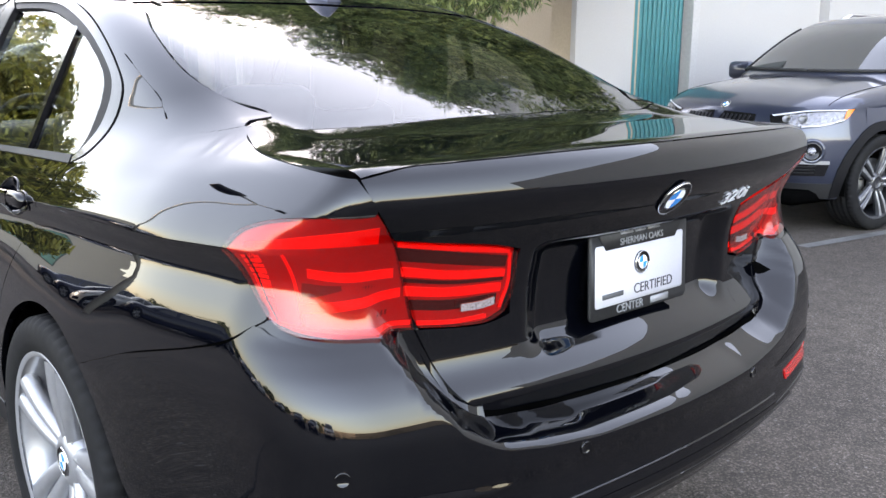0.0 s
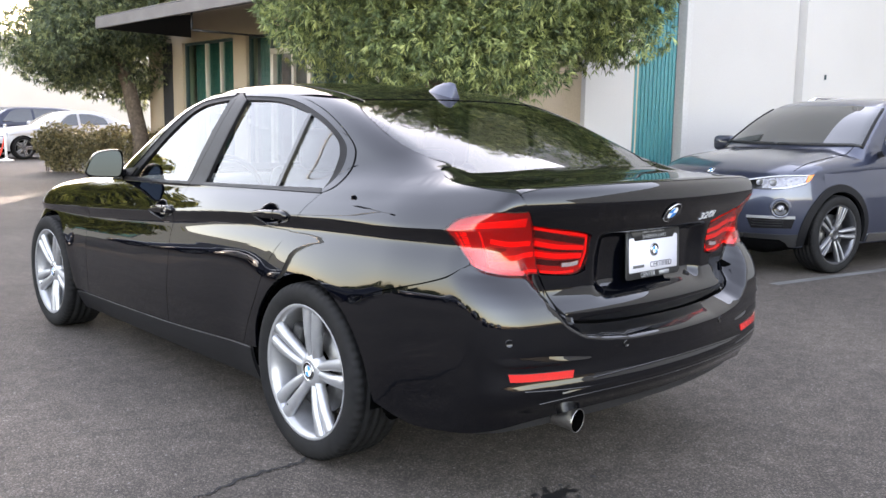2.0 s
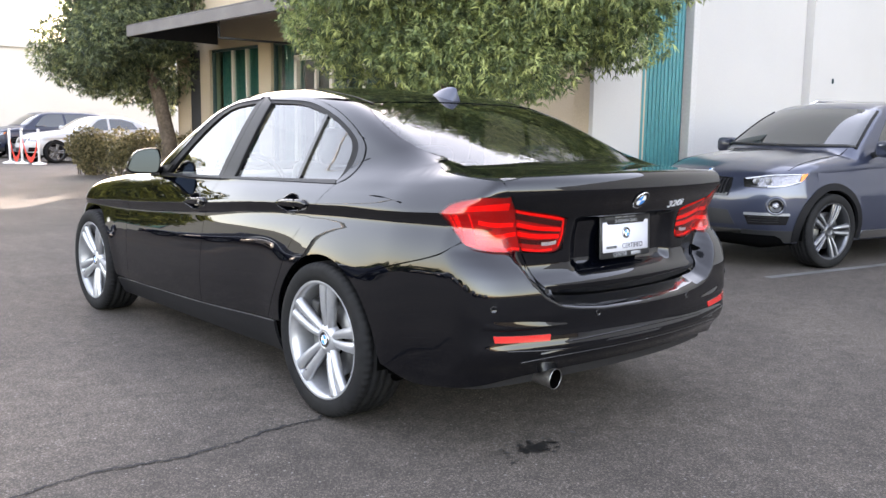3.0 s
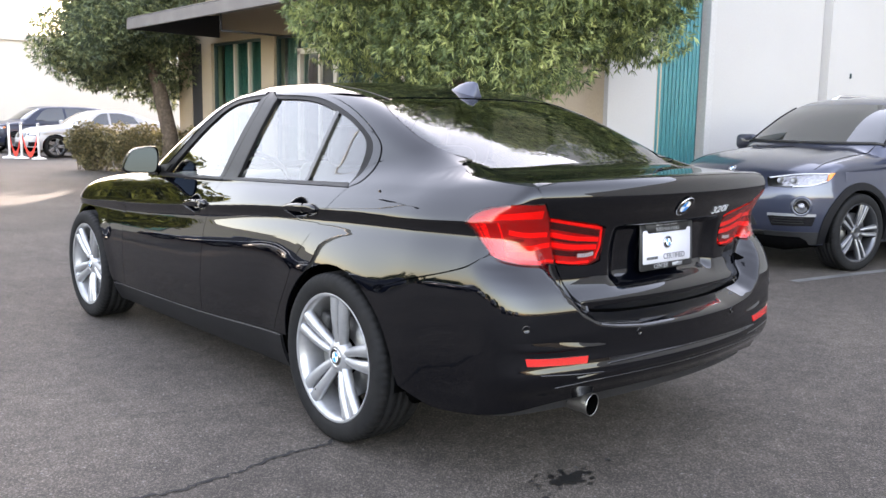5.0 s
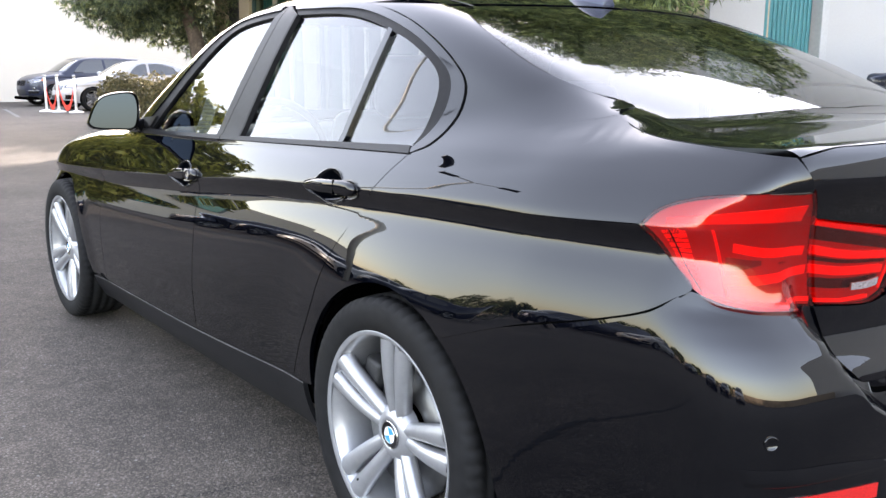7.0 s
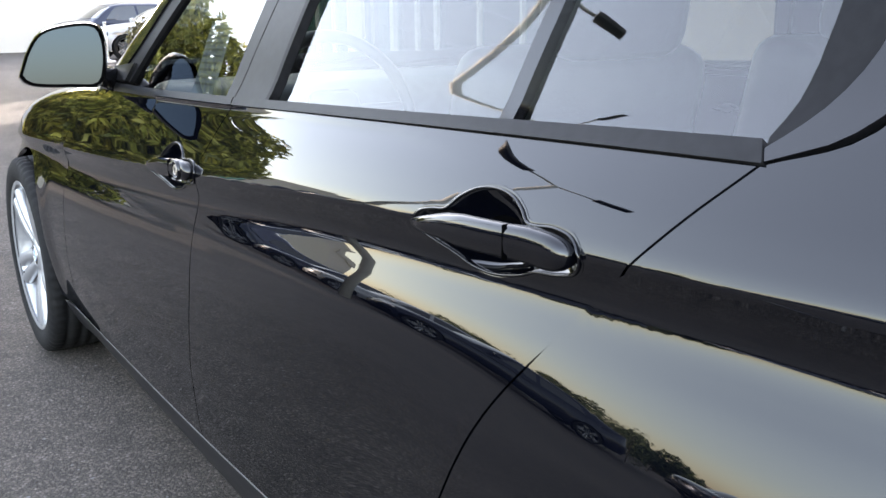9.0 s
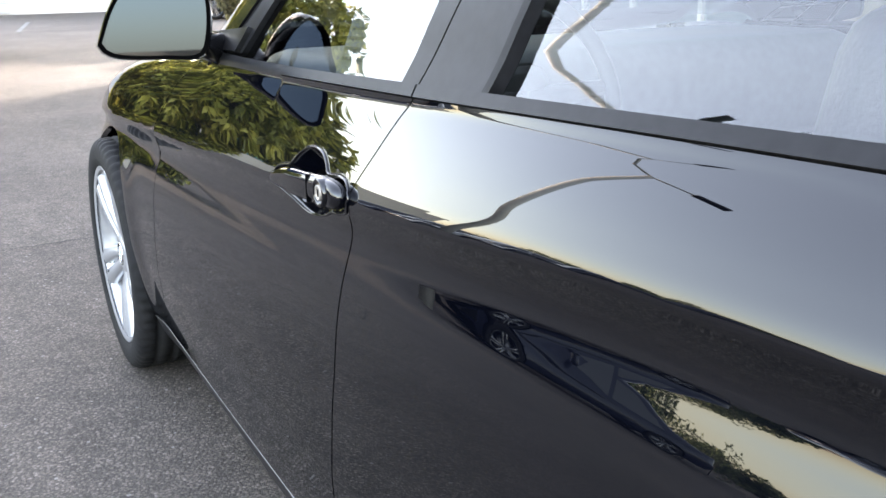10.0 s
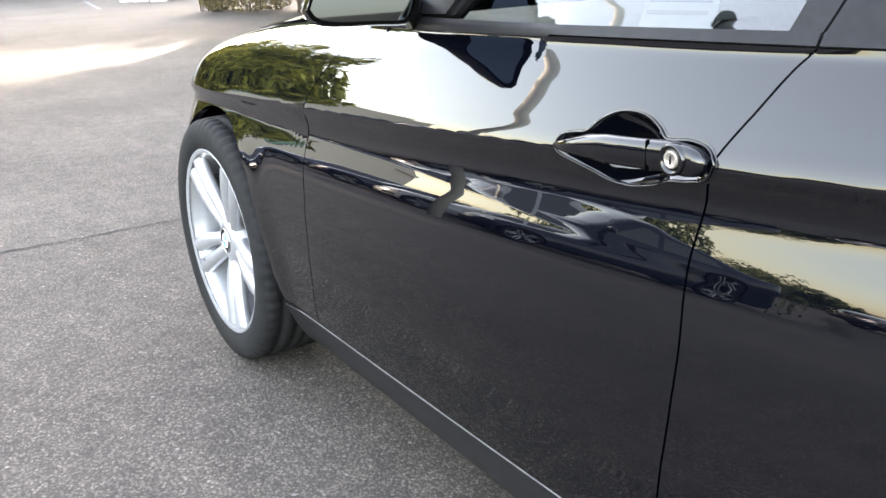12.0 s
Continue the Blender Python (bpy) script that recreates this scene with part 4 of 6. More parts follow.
shell, pane, bezel = door_mirror()
at = pose(-.903, 1.795, 1.036, 0, 2, -14)
for flip in (False, True):
    g = (lambda d: mirrored(d)) if flip else (lambda d: d)
    own = door_f[1] if flip else door_f[0]
    mir = part("door_mirror", g(moved(shell, at)), M_PAINT, own, "black door mirror")
    part("mirror_glass", g(moved(pane, at @ pose(0, .003, 0, -3, 0, 0))), M_MIRROR, mir, "mirror glass")
    part("mirror_bezel", g(moved(bezel, at)), M_DARK, mir)
    part("mirror_arm", g(tube([(-.775, 1.865, .972), (-.81, 1.855, .985), (-.86, 1.84, .995)], [.030, .024, .020], 12)), M_GLOSSBLACK, mir)
    part("mirror_base", g(skin([coons([(1.96, .966), (1.76, .972)], [(1.90, 1.00), (1.72, 1.015)], [(1.96, .966), (1.90, 1.00)], [(1.76, .972), (1.72, 1.015)], 8, 5)], SALOON.wrap, SALOON, shift=.006)), M_SATIN, mir)

# aerial fin on the roof
fin_v, fin_f = [], []
FIN = [(0, .0), (.12, .1), (.35, .5), (.6, .8), (.85, 1.0), (1.0, .96), (1.04, .55), (1.02, 0)]
for i, (k, h) in enumerate(FIN):
    y = .335 - .185 * k
    zb = float(SALOON.over(np.array([(0.0, y)]))[0][2]) - .004
    w = .034 * math.sin(math.pi * min(1, .12 + k * .62)) ** .8
    for a, b in ((-1, 0), (-.75, .3), (-.35, .75), (-.12, 1), (.12, 1), (.35, .75), (.75, .3), (1, 0)):
        fin_v.append((w * a, y, zb + .066 * h * b))
for i in range(len(FIN) - 1):
    for j in range(7):
        fin_f.append((i * 8 + j, i * 8 + j + 1, (i + 1) * 8 + j + 1, (i + 1) * 8 + j))
part("roof_aerial", (fin_v, fin_f), M_FIN, car, "grey-blue shark-fin aerial")

# badge, model lettering, plate
def roundel(radius, own, m, name="roundel"):
    r = radius
    ob = part(name, moved(lathe([(0, r), (.003, r), (.0045, r * .96), (.0045, r * .90), (.0035, r * .88), (.0042, r * .62), (.0042, 0)], 40, axis='Z'), m), M_GLOSSBLACK, own, "round badge with blue and white quarters")
    part("badge_ring", moved(lathe([(.003, r), (.005, r * .985), (.005, r * .93), (.0042, r * .915)], 40, axis='Z'), m), M_CHROME, ob)
    part("badge_ring", moved(lathe([(.0042, r * .64), (.0052, r * .625), (.0052, r * .59), (.0044, r * .575)], 40, axis='Z'), m), M_CHROME, ob)
    for k in range(4):
        part("badge_quarter", moved(lathe([(.0048, r * .585), (.0052, 0)], 10, k * math.pi / 2, (k + 1) * math.pi / 2, axis='Z'), m), M_BLUE if k % 2 else M_BADGEWHITE, ob)
    return ob


def tail_pose(x, z, push=0.0):
    """On the tail, x to the reader's right, z of the pose towards the reader."""
    p = SALOON.wrap(np.array([(-1.6 + abs(x) if abs(x) < .4 else -1.2, z)]))[0]
    p = np.array([x, p[1], p[2]])
    q = SALOON.wrap(np.array([(-1.6 + abs(x) if abs(x) < .4 else -1.2, z + .01)]))[0]
    n = Vector(gradient(p[None], SALOON)[0])
    up = (Vector((x, q[1], q[2])) - Vector(p)).normalized()
    right = up.cross(n).normalized()
    up = n.cross(right)
    return Matrix.Translation(Vector(p) + push * n) @ Matrix((right, up, n)).transposed().to_4x4()


roundel(.041, lid, tail_pose(0, .972, .001))
words("model_lettering", "320i", .042, M_LETTER, lid, tail_pose(.290, .942, .0025) @ Matrix.Diagonal((1.7, 1, 1, 1)), .0012, "chrome lettering")
pl = tail_pose(0, .822, .018)
pl = Matrix.Translation(pl.translation) @ Matrix(((1, 0, 0), (0, 0, -1), (0, 1, 0))).to_4x4() @ pose(0, 0, 0, -3)
flat = lambda x, y, z: pl @ pose(x, y, z, 90)
part("plate_mount", moved(box(0, 0, 0, .270, .110, .018, .004), pl @ pose(0, 0, -.010)), M_PLASTIC, lid)
holder = part("plate_frame", moved(slab(rounded(.322, .172, .012), .006), flat(0, 0, 0)), M_PLASTIC, lid, "black dealer plate frame with silver lettering")
part("plate_card", moved(slab(rounded(.292, .122, .006), .002), flat(0, -.001, .0055)), M_PLATE, holder, "white card plate")
words("plate_lettering", "CERTIFIED", .029, M_INK, holder, pl @ pose(.043, -.042, .0079), .0004)
part("plate_bar", moved(box(0, 0, 0, .066, .010, .0008), pl @ pose(-.092, -.042, .0081)), M_PRINT, holder)
part("frame_tab", moved(slab([(-.14, -.024), (.14, -.024), (.115, .012), (-.115, .012)], .0025), flat(0, .062, .0065)), M_PLASTIC, holder)
words("frame_lettering", "SHERMAN OAKS", .0195, M_FRAMEINK, holder, pl @ pose(0, .061, .0096), .0006)
for x, w in ((-.05, .04), (-.005, .035), (.04, .04)):
    part("frame_bar", moved(box(0, 0, 0, w, .006, .001), pl @ pose(x, .079, .0092)), M_FRAMEINK, holder)
words("frame_lettering", "CENTER", .024, M_FRAMEINK, holder, pl @ pose(-.035, -.074, .0068), .0008)
part("frame_bar", moved(box(0, 0, 0, .062, .014, .0012), pl @ pose(.066, -.074, .0066)), M_FRAMEINK, holder)
roundel(.023, holder, pl @ pose(0, .012, .0075), "plate_badge")

# exhaust
ex = Matrix.Translation((-.468, -.885, .314)) @ pose(0, 0, 0, 3, 0, 8)
tip = part("tailpipe", moved(lathe([(.16, .033), (-.05, .036), (-.075, .040), (-.078, .0395), (-.076, .0375)], 28, axis='Y'), ex), M_STEEL, car, "round steel tailpipe")
part("pipe_bore", moved(lathe([(-.076, .0376), (-.04, .034), (.06, .031), (.06, 0)], 24, axis='Y'), ex), M_DARK, tip)

# dark inner body behind the seams, wheel housings, floor
def inner_shell():
    us, zs = np.linspace(-1.55, 3.3, 110), np.linspace(.26, .945, 22)
    g = np.stack(np.meshgrid(us, zs), 2)
    p = SALOON.wrap(g.reshape(-1, 2))
    p = p - .022 * gradient(p, SALOON)
    f = []
    for i in range(21):
        for j in range(109):
            u, z = us[j] + .02, zs[i] + .015
            if min(math.hypot(u, z - .335), math.hypot(u - 2.81, z - .335)) > .41 and not (u > 3.1 and z > .7) and not (-.93 < u < -.66 and z > .8) and not (u < -.7 and z < .37):
                f.append((i * 110 + j, i * 110 + j + 1, (i + 1) * 110 + j + 1, (i + 1) * 110 + j))
    return p.tolist(), f


on_both("inner_shell", inner_shell(), M_DARK)
for cy in (0, 2.81):
    on_both("wheel_housing", moved(lathe([(-.86 if cy == 0 else -.815, .374), (-.60, .380), (-.60, .05)], 40, -.15, math.pi + .15), Matrix.Translation((0, cy, .335))), M_DARK)
part("floor_pan", box(0, 1.45, .23, 1.50, 3.6, .05, .02), M_DARK, car)
part("boot_floor", box(0, -.40, .47, 1.30, .80, .30, .03), M_DARK, car)
part("rear_shelf", box(0, -.30, 1.01, 1.20, .55, .03, .01), M_SEAT, car)


# wheels
def wheel_parts():
    R, RIM = .333, .254
    tyre = []
    prof = [(-.095, RIM - .006), (-.105, RIM + .004), (-.110, RIM + .022), (-.111, RIM + .042), (-.107, .314), (-.101, .324), (-.092, .3300), (-.066, .3325), (-.064, .326), (-.056, .326), (-.054, .3330), (-.024, .3335), (-.022, .327), (-.012, .327), (-.010, .3335),
            (.010, .3335), (.012, .327), (.022, .327), (.024, .3335), (.054, .3330), (.056, .326), (.064, .326), (.066, .3325), (.094, .3305), (.104, .326), (.112, .318), (.112, RIM + .03), (.10, RIM)]
    n, m = 260, len(prof)
    v, f = [], []
    for i in range(n):
        a = math.tau * i / n
        for q, (h, r) in enumerate(prof):
            if i % 4 == 0 and q in (5, 6, 7, 22, 23, 24):
                r -= .006
            if i % 3 == 1 and q in (10, 11, 14, 15, 18, 19) and i % 2:
                r -= .003
            v.append((h, r * math.cos(a), r * math.sin(a)))
    for i in range(n):
        j = (i + 1) % n
        for q in range(m - 1):
            f.append((i * m + q, i * m + q + 1, j * m + q + 1, j * m + q))
    barrel = lathe([(-.099, RIM - .012), (-.104, RIM - .002), (-.103, RIM), (-.098, RIM - .002), (-.090, RIM - .014), (-.070, RIM - .022), (-.02, RIM - .030), (.09, RIM - .026), (.095, RIM)], 72)
    blade_v, blade_f = [], []
    n = 16
    sect = [(-1, -.014), (-.82, .0), (-.35, .0035), (.10, .006), (.45, .0015), (.85, -.004), (1, -.016), (.8, -.030), (-.8, -.030)]
    ks = np.linspace(0, 1, n)
    for k in ks:
        r = .050 + (RIM - .014 - .050) * k
        ang = radians(14.5 - 2.0 * k - 4.5 * math.sin(k * math.pi * .5))
        w = .0150 + .0130 * k ** 1.2 + .003 * (1 - k) ** 2
        x = -.082 - .012 * math.sin(k * math.pi * .8) + .012 * (1 - k) - (.006 * k ** 3)
        c, s = math.cos(ang), math.sin(ang)
        for a, d in sect:
            y0, z0 = a * w, r
            blade_v.append((x - d, z0 * s + y0 * c, z0 * c - y0 * s))
    m = len(sect)
    for i in range(n - 1):
        for j in range(m):
            blade_f.append((i * m + j, i * m + (j + 1) % m, (i + 1) * m + (j + 1) % m, (i + 1) * m + j))
    right = (blade_v, blade_f)
    left = ([(x, -y, z) for x, y, z in blade_v], [tuple(reversed(q)) for q in blade_f])
    hub = lathe([(-.040, .072), (-.064, .070), (-.074, .060), (-.080, .045), (-.083, .038), (-.080, .036), (-.079, 0)], 40)
    m = 3
    face_v, face_f = [], []
    for k in ks:
        r = .062 + (RIM - .016 - .062) * k
        ang = radians(14.5 - 2.0 * k - 4.5 * math.sin(k * math.pi * .5))
        w = .0150 + .0130 * k ** 1.2 + .003 * (1 - k) ** 2
        x = -.082 - .012 * math.sin(k * math.pi * .8) + .012 * (1 - k) - (.006 * k ** 3)
        for a, d in ((-.38, .006), (.10, .0085), (.42, .005)):
            face_v.append((x - d, r * math.sin(ang) + a * w * math.cos(ang), r * math.cos(ang) - a * w * math.sin(ang)))
    for i in range(n - 1):
        for j in range(2):
            face_f.append((i * m + j, i * m + j + 1, (i + 1) * m + j + 1, (i + 1) * m + j))
    faces = join(([(x, -y, z) for x, y, z in face_v], [tuple(reversed(q)) for q in face_f]), (face_v, face_f))
    return (v, f), barrel, join(left, right), hub, faces


TYRE, BARREL, SPOKE, HUB, SPOKE_FACE = wheel_parts()


def wheel(m, own, spoke_mat=None, scale=1.0, turn=0.0, badge=True):
    """A wheel whose outer face looks towards -x of m."""
    w = new("wheel")
    w.parent = own
    w.matrix_local = m @ Matrix.Scale(scale, 4)
    part("tyre", TYRE, M_RUBBER, w, "black low-profile tyre")
    sm = spoke_mat or M_ALLOY
    rim = part("rim", join(BARREL, HUB), sm, w, "silver alloy rim" if sm is M_ALLOY else "two-tone alloy rim")
    for k in range(5):
        sp = part("spoke", moved(SPOKE, pose(0, 0, 0, turn + 72 * k)), sm, rim)
        if sm is not M_ALLOY:
            part("spoke_face", moved(SPOKE_FACE, pose(0, 0, 0, turn + 72 * k)), M_ALLOY, rim, "polished spoke face")
        a = radians(turn + 36 + 72 * k)
        part("wheel_bolt", moved(lathe([(-.062, .0125), (-.072, .011), (-.072, 0)], 6), Matrix.Translation((0, .058 * math.sin(a), .058 * math.cos(a)))), M_STEEL, rim)
    part("brake_disc", lathe([(-.028, .075), (-.030, .165), (-.008, .165), (-.008, .075)], 48), M_DISC, w)
    part("brake_caliper", moved(box(-.02, .15, .05, .07, .06, .13, .012, 2), pose(0, 0, 0, 15)), M_PLASTIC, w)
    part("valve", moved(tube([(-.085, 0, -.205), (-.098, 0, -.197)], .0035, 8), pose(0, 0, 0, turn + 30)), M_RUBBER, rim)
    if badge:
        roundel(.034, rim, Matrix.Translation((-.079, 0, 0)) @ pose(0, 0, 0, 0, -90, 0) @ pose(0, 0, 0, 0, 0, 20), "hub_cap")
    return w


WX = (.783, .766)
for cy, wx, turn in ((0, WX[0], 8), (2.81, WX[1], 30)):
    wheel(Matrix.Translation((-wx, cy, .337)), car, turn=turn, scale=1.012)
    wheel(Matrix.Translation((wx, cy, .337)) @ pose(0, 0, 0, 0, 0, 180), car, turn=turn, scale=1.012)


# cabin: seats, dashboard, steering wheel
def seat_shape(w, h):
    cushion = box(0, .02, .10, w, .50, .16, .05, 3)
    back = moved(box(0, 0, h / 2, w * .95, .14, h, .05, 3), pose(0, -.24, .12, 12))
    return cushion, back


for x in (-.36, .36):
    cu, ba = seat_shape(.50, .62)
    part("front_seat", moved(join(cu, ba), pose(x, 1.02, .34)), M_SEAT, car)
    part("headrest", moved(box(0, 0, 0, .26, .11, .19, .045, 3), pose(x, .60, 1.14, 8)), M_SEAT, car)
    part("headrest", moved(box(0, 0, 0, .24, .10, .15, .04, 3), pose(x, -.08, 1.09, 14)), M_SEAT, car)
part("rear_bench", join(box(0, .25, .46, 1.25, .52, .18, .05, 3), moved(box(0, 0, .30, 1.25, .14, .60, .05, 3), pose(0, -.0, .46, 14))), M_SEAT, car)
part("dashboard", join(box(0, 1.78, .84, 1.36, .42, .24, .06, 3), box(0, 1.35, .52, .26, .80, .22, .04, 2)), M_DASH, car)
ring = [(.185 * math.cos(a), 0, .185 * math.sin(a)) for a in np.linspace(0, math.tau, 33)]
part("steering_wheel", moved(join(tube(ring, .016, 10, False), tube([(-.18, .01, 0), (0, .03, -.01), (.18, .01, 0)], [.014, .03, .014], 8), tube([(0, .03, 0), (0, .01, -.18)], [.03, .013], 8), box(0, .03, 0, .14, .05, .12, .03, 2)), pose(-.36, 1.48, .90, -24)), M_SEAT, car)


# ---- the place ----
def setting(name, data, mat, label, category, smooth=False):
    return tagged(part(name, data, mat, None, "", smooth), label, category, kind="structure")


def asphalt():
    m = bpy.data.materials.new("asphalt")
    m.use_nodes = True
    n, l = m.node_tree.nodes, m.node_tree.links
    b = n["Principled BSDF"]
    co = n.new("ShaderNodeTexCoord").outputs["Object"]

    def node(kind, **kw):
        t = n.new("ShaderNode" + kind)
        for k, v in kw.items():
            t.inputs[k].default_value = v
        if "Vector" in t.inputs:
            l.new(co, t.inputs["Vector"])
        return t

    def ramp(src, stops):
        r = n.new("ShaderNodeValToRGB")
        r.color_ramp.elements[0].position, r.color_ramp.elements[1].position = stops[0][0], stops[-1][0]
        r.color_ramp.elements[0].color, r.color_ramp.elements[1].color = (*stops[0][1], 1), (*stops[-1][1], 1)
        for p, c in stops[1:-1]:
            r.color_ramp.elements.new(p).color = (*c, 1)
        l.new(src, r.inputs[0])
        return r.outputs[0]

    def mixed(kind, a, c, fac=1.0):
        x = n.new("ShaderNodeMix")
        x.data_type, x.blend_type = 'RGBA', kind
        if isinstance(fac, float):
            x.inputs["Factor"].default_value = fac
        else:
            l.new(fac, x.inputs["Factor"])
        l.new(a, x.inputs[6])
        l.new(c, x.inputs[7])
        return x.outputs[2]

    stones = node("TexVoronoi", Scale=140.0)
    fine = node("TexNoise", Scale=260.0, Detail=5.0, Roughness=.75)
    broad = node("TexNoise", Scale=.55, Detail=7.0, Roughness=.62)
    patchy = node("TexNoise", Scale=9.0, Detail=5.0, Roughness=.65)
    tone = ramp(stones.outputs["Color"], [(.15, (0.0507, 0.0439, 0.0380)), (.5, (0.0832, 0.0722, 0.0624)), (.74, (0.1118, 0.0973, 0.0842)), (.92, (0.1625, 0.1426, 0.1240))])
    dust = ramp(fine.outputs["Fac"], [(.34, (.60, .60, .60)), (.5, (1.0, 1.0, 1.0)), (.66, (1.5, 1.48, 1.45))])
    c = mixed('MULTIPLY', tone, dust)
    tar = n.new("ShaderNodeRGB")
    tar.outputs[0].default_value = (0.0442, 0.0387, 0.0337, 1)
    c = mixed('MIX', c, tar.outputs[0], ramp(stones.outputs["Distance"], [(.42, (0, 0, 0)), (.70, (.85, .85, .85))]))
    c = mixed('MULTIPLY', c, ramp(patchy.outputs["Fac"], [(.36, (.84, .84, .84)), (.64, (1.16, 1.155, 1.15))]))
    c = mixed('MULTIPLY', c, ramp(broad.outputs["Fac"], [(.35, (.74, .73, .72)), (.52, (.96, .95, .94)), (.66, (1.2, 1.18, 1.15))]))
    chips = node("TexVoronoi", Scale=30.0)
    pick = n.new("ShaderNodeMath")
    pick.operation = 'LESS_THAN'
    pick.inputs[1].default_value = .15
    l.new(chips.outputs["Distance"], pick.inputs[0])
    rare = n.new("ShaderNodeMath")
    rare.operation = 'MULTIPLY'
    l.new(pick.outputs[0], rare.inputs[0])
    l.new(ramp(chips.outputs["Color"], [(.60, (0, 0, 0)), (.75, (.5, .5, .5))]), rare.inputs[1])
    pale = n.new("ShaderNodeRGB")
    pale.outputs[0].default_value = (.26, .25, .235, 1)
    c = mixed('MIX', c, pale.outputs[0], rare.outputs[0])
    l.new(c, b.inputs["Base Color"])
    b.inputs["Roughness"].default_value, b.inputs["Specular IOR Level"].default_value = .8, .2
    h = n.new("ShaderNodeMath")
    h.operation = 'SUBTRACT'
    l.new(fine.outputs["Fac"], h.inputs[0])
    l.new(stones.outputs["Distance"], h.inputs[1])
    p = n.new("ShaderNodeBump")
    p.inputs["Distance"].default_value, p.inputs["Strength"].default_value = .0035, .8
    l.new(h.outputs[0], p.inputs["Height"])
    l.new(p.outputs[0], b.inputs["Normal"])
    return m


M_ASPHALT = asphalt()
M_CRACK = material("crack_tar", (.007, .007, .007), .9, 0, (80, .4))
M_OIL = material("oil_stain", (.010, .010, .010), .5, 0, (60, .4))
M_LINE = material("worn_white_line", (.11, .11, .108), .8, 0, (60, .35), (3, (.05, .05, .049), .9))
M_BEIGE = material("beige_render", (.42, .335, .24), .9, 0, (60, .07), (1.1, (.35, .275, .20), .5), (140, .003))
M_WALL = material("white_render", (.42, .405, .392), .9, 0, (50, .03), (.7, (.38, .365, .35), .4), (150, .003))
M_FARWALL = material("pale_far_render", (.50, .455, .40), .9, 0, (40, .04), (.5, (.45, .405, .35), .4))
M_CREAM = material("cream_render", (.52, .47, .39), .9, 0, (40, .04), (.5, (.46, .41, .33), .4), (120, .003))
M_TEAL = material("teal_painted_steel", (.026, .165, .18), .45, 0, (12, .08), (2.5, (.036, .19, .20), .5))
M_TEALPANE = material("teal_pane", (.06, .24, .21), .08, 0, (2, .3))
M_TEALDARK = material("teal_shadow_gap", (.01, .03, .035), .6)
M_JAMB = material("grey_door_jamb", (.42, .41, .40), .7, 0, (30, .06))
M_FRAMEAL = material("beige_window_frame", (.52, .47, .40), .5, 0, (50, .06))
M_FRAMEDARK = material("dark_window_frame", (.03, .06, .06), .4)
M_CANOPY = material("grey_brown_canopy", (.12, .108, .102), .85, 0, (60, .1), (2, (.2, .18, .17), .4))
# dark canopy parts; in the doorway this colour stands for shade
M_CANOPY_DOORSHADE = material("canopy_cloth_and_doorway_shade", (.032, .031, .032), .9, 0, (70, .2))
# dark grey for walls, ceiling and floor, so the room's dimness is in the colour
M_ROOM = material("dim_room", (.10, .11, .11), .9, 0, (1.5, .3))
M_CURTAIN = material("green_curtain", (.030, .105, .090), .8, 0, (30, .25))
M_BARK = material("bark", (.13, .095, .07), .95, 0, (18, .4), (5, (.07, .05, .04), .6), (40, .02))
M_GALV = material("painted_lamp_post", (.55, .53, .48), .5, .2, (20, .08))
M_REDBELT = material("red_belt", (.62, .04, .02), .6, 0, (30, .1))
M_POST = material("white_post", (.72, .70, .68), .5, 0, (20, .06))
M_DARKGLASS = material("dark_glass", (.02, .022, .022), .03, 0, None, None, None, 1.0)

GX = np.concatenate([-np.geomspace(300, 12, 8), np.linspace(-9, 9, 13), np.geomspace(12, 300, 8)])
gv = [(float(x), float(y), 0.0) for y in GX for x in GX]
gn = len(GX)
ground = setting("ground", (gv, [(i * gn + j, i * gn + j + 1, (i + 1) * gn + j + 1, (i + 1) * gn + j) for i in range(gn - 1) for j in range(gn - 1)]), M_ASPHALT, "grey worn asphalt yard with pale chips", "ground")


def crack(points, width, seed):
    """A ragged dark crack along plan points."""
    rnd = random.Random(seed)
    c = curve2(points, int(30 * len(points)))
    v, f = [], []
    for i, (x, y) in enumerate(c):
        d = c[min(i + 1, len(c) - 1)] - c[max(i - 1, 0)]
        n = np.array((-d[1], d[0])) / max(np.hypot(*d), 1e-6)
        j = rnd.uniform(-.012, .012)
        w = width * rnd.uniform(.35, 1.1)
        for s in (-w, w):
            v.append((x + n[0] * (j + s), y + n[1] * (j + s), .004))
    for i in range(len(c) - 1):
        f.append((2 * i, 2 * i + 2, 2 * i + 3, 2 * i + 1))
    return v, f


setting("crack", crack([(-4.6, -1.3), (-3.2, -.62), (-2.21, -.11), (-1.87, -.03), (-1.6, -.08), (-1.37, -.07), (-1.1, -.02), (-.94, -.03), (-.75, .05)], .010, 1), M_CRACK, "long dark crack in the asphalt", "crack")
setting("crack", crack([(-3.4, 4.9), (-2.2, 4.45), (-1.17, 4.28), (-.62, 4.26), (.3, 4.1), (1.6, 4.2)], .007, 2), M_CRACK, "thin dark crack in the asphalt", "crack")
setting("crack", crack([(-1.35, .75), (-1.1, .62), (-.95, .60), (-.7, .5)], .003, 3), M_CRACK, "hairline crack in the asphalt", "crack")
rnd = random.Random(5)
blob_v, blob_f = [], []
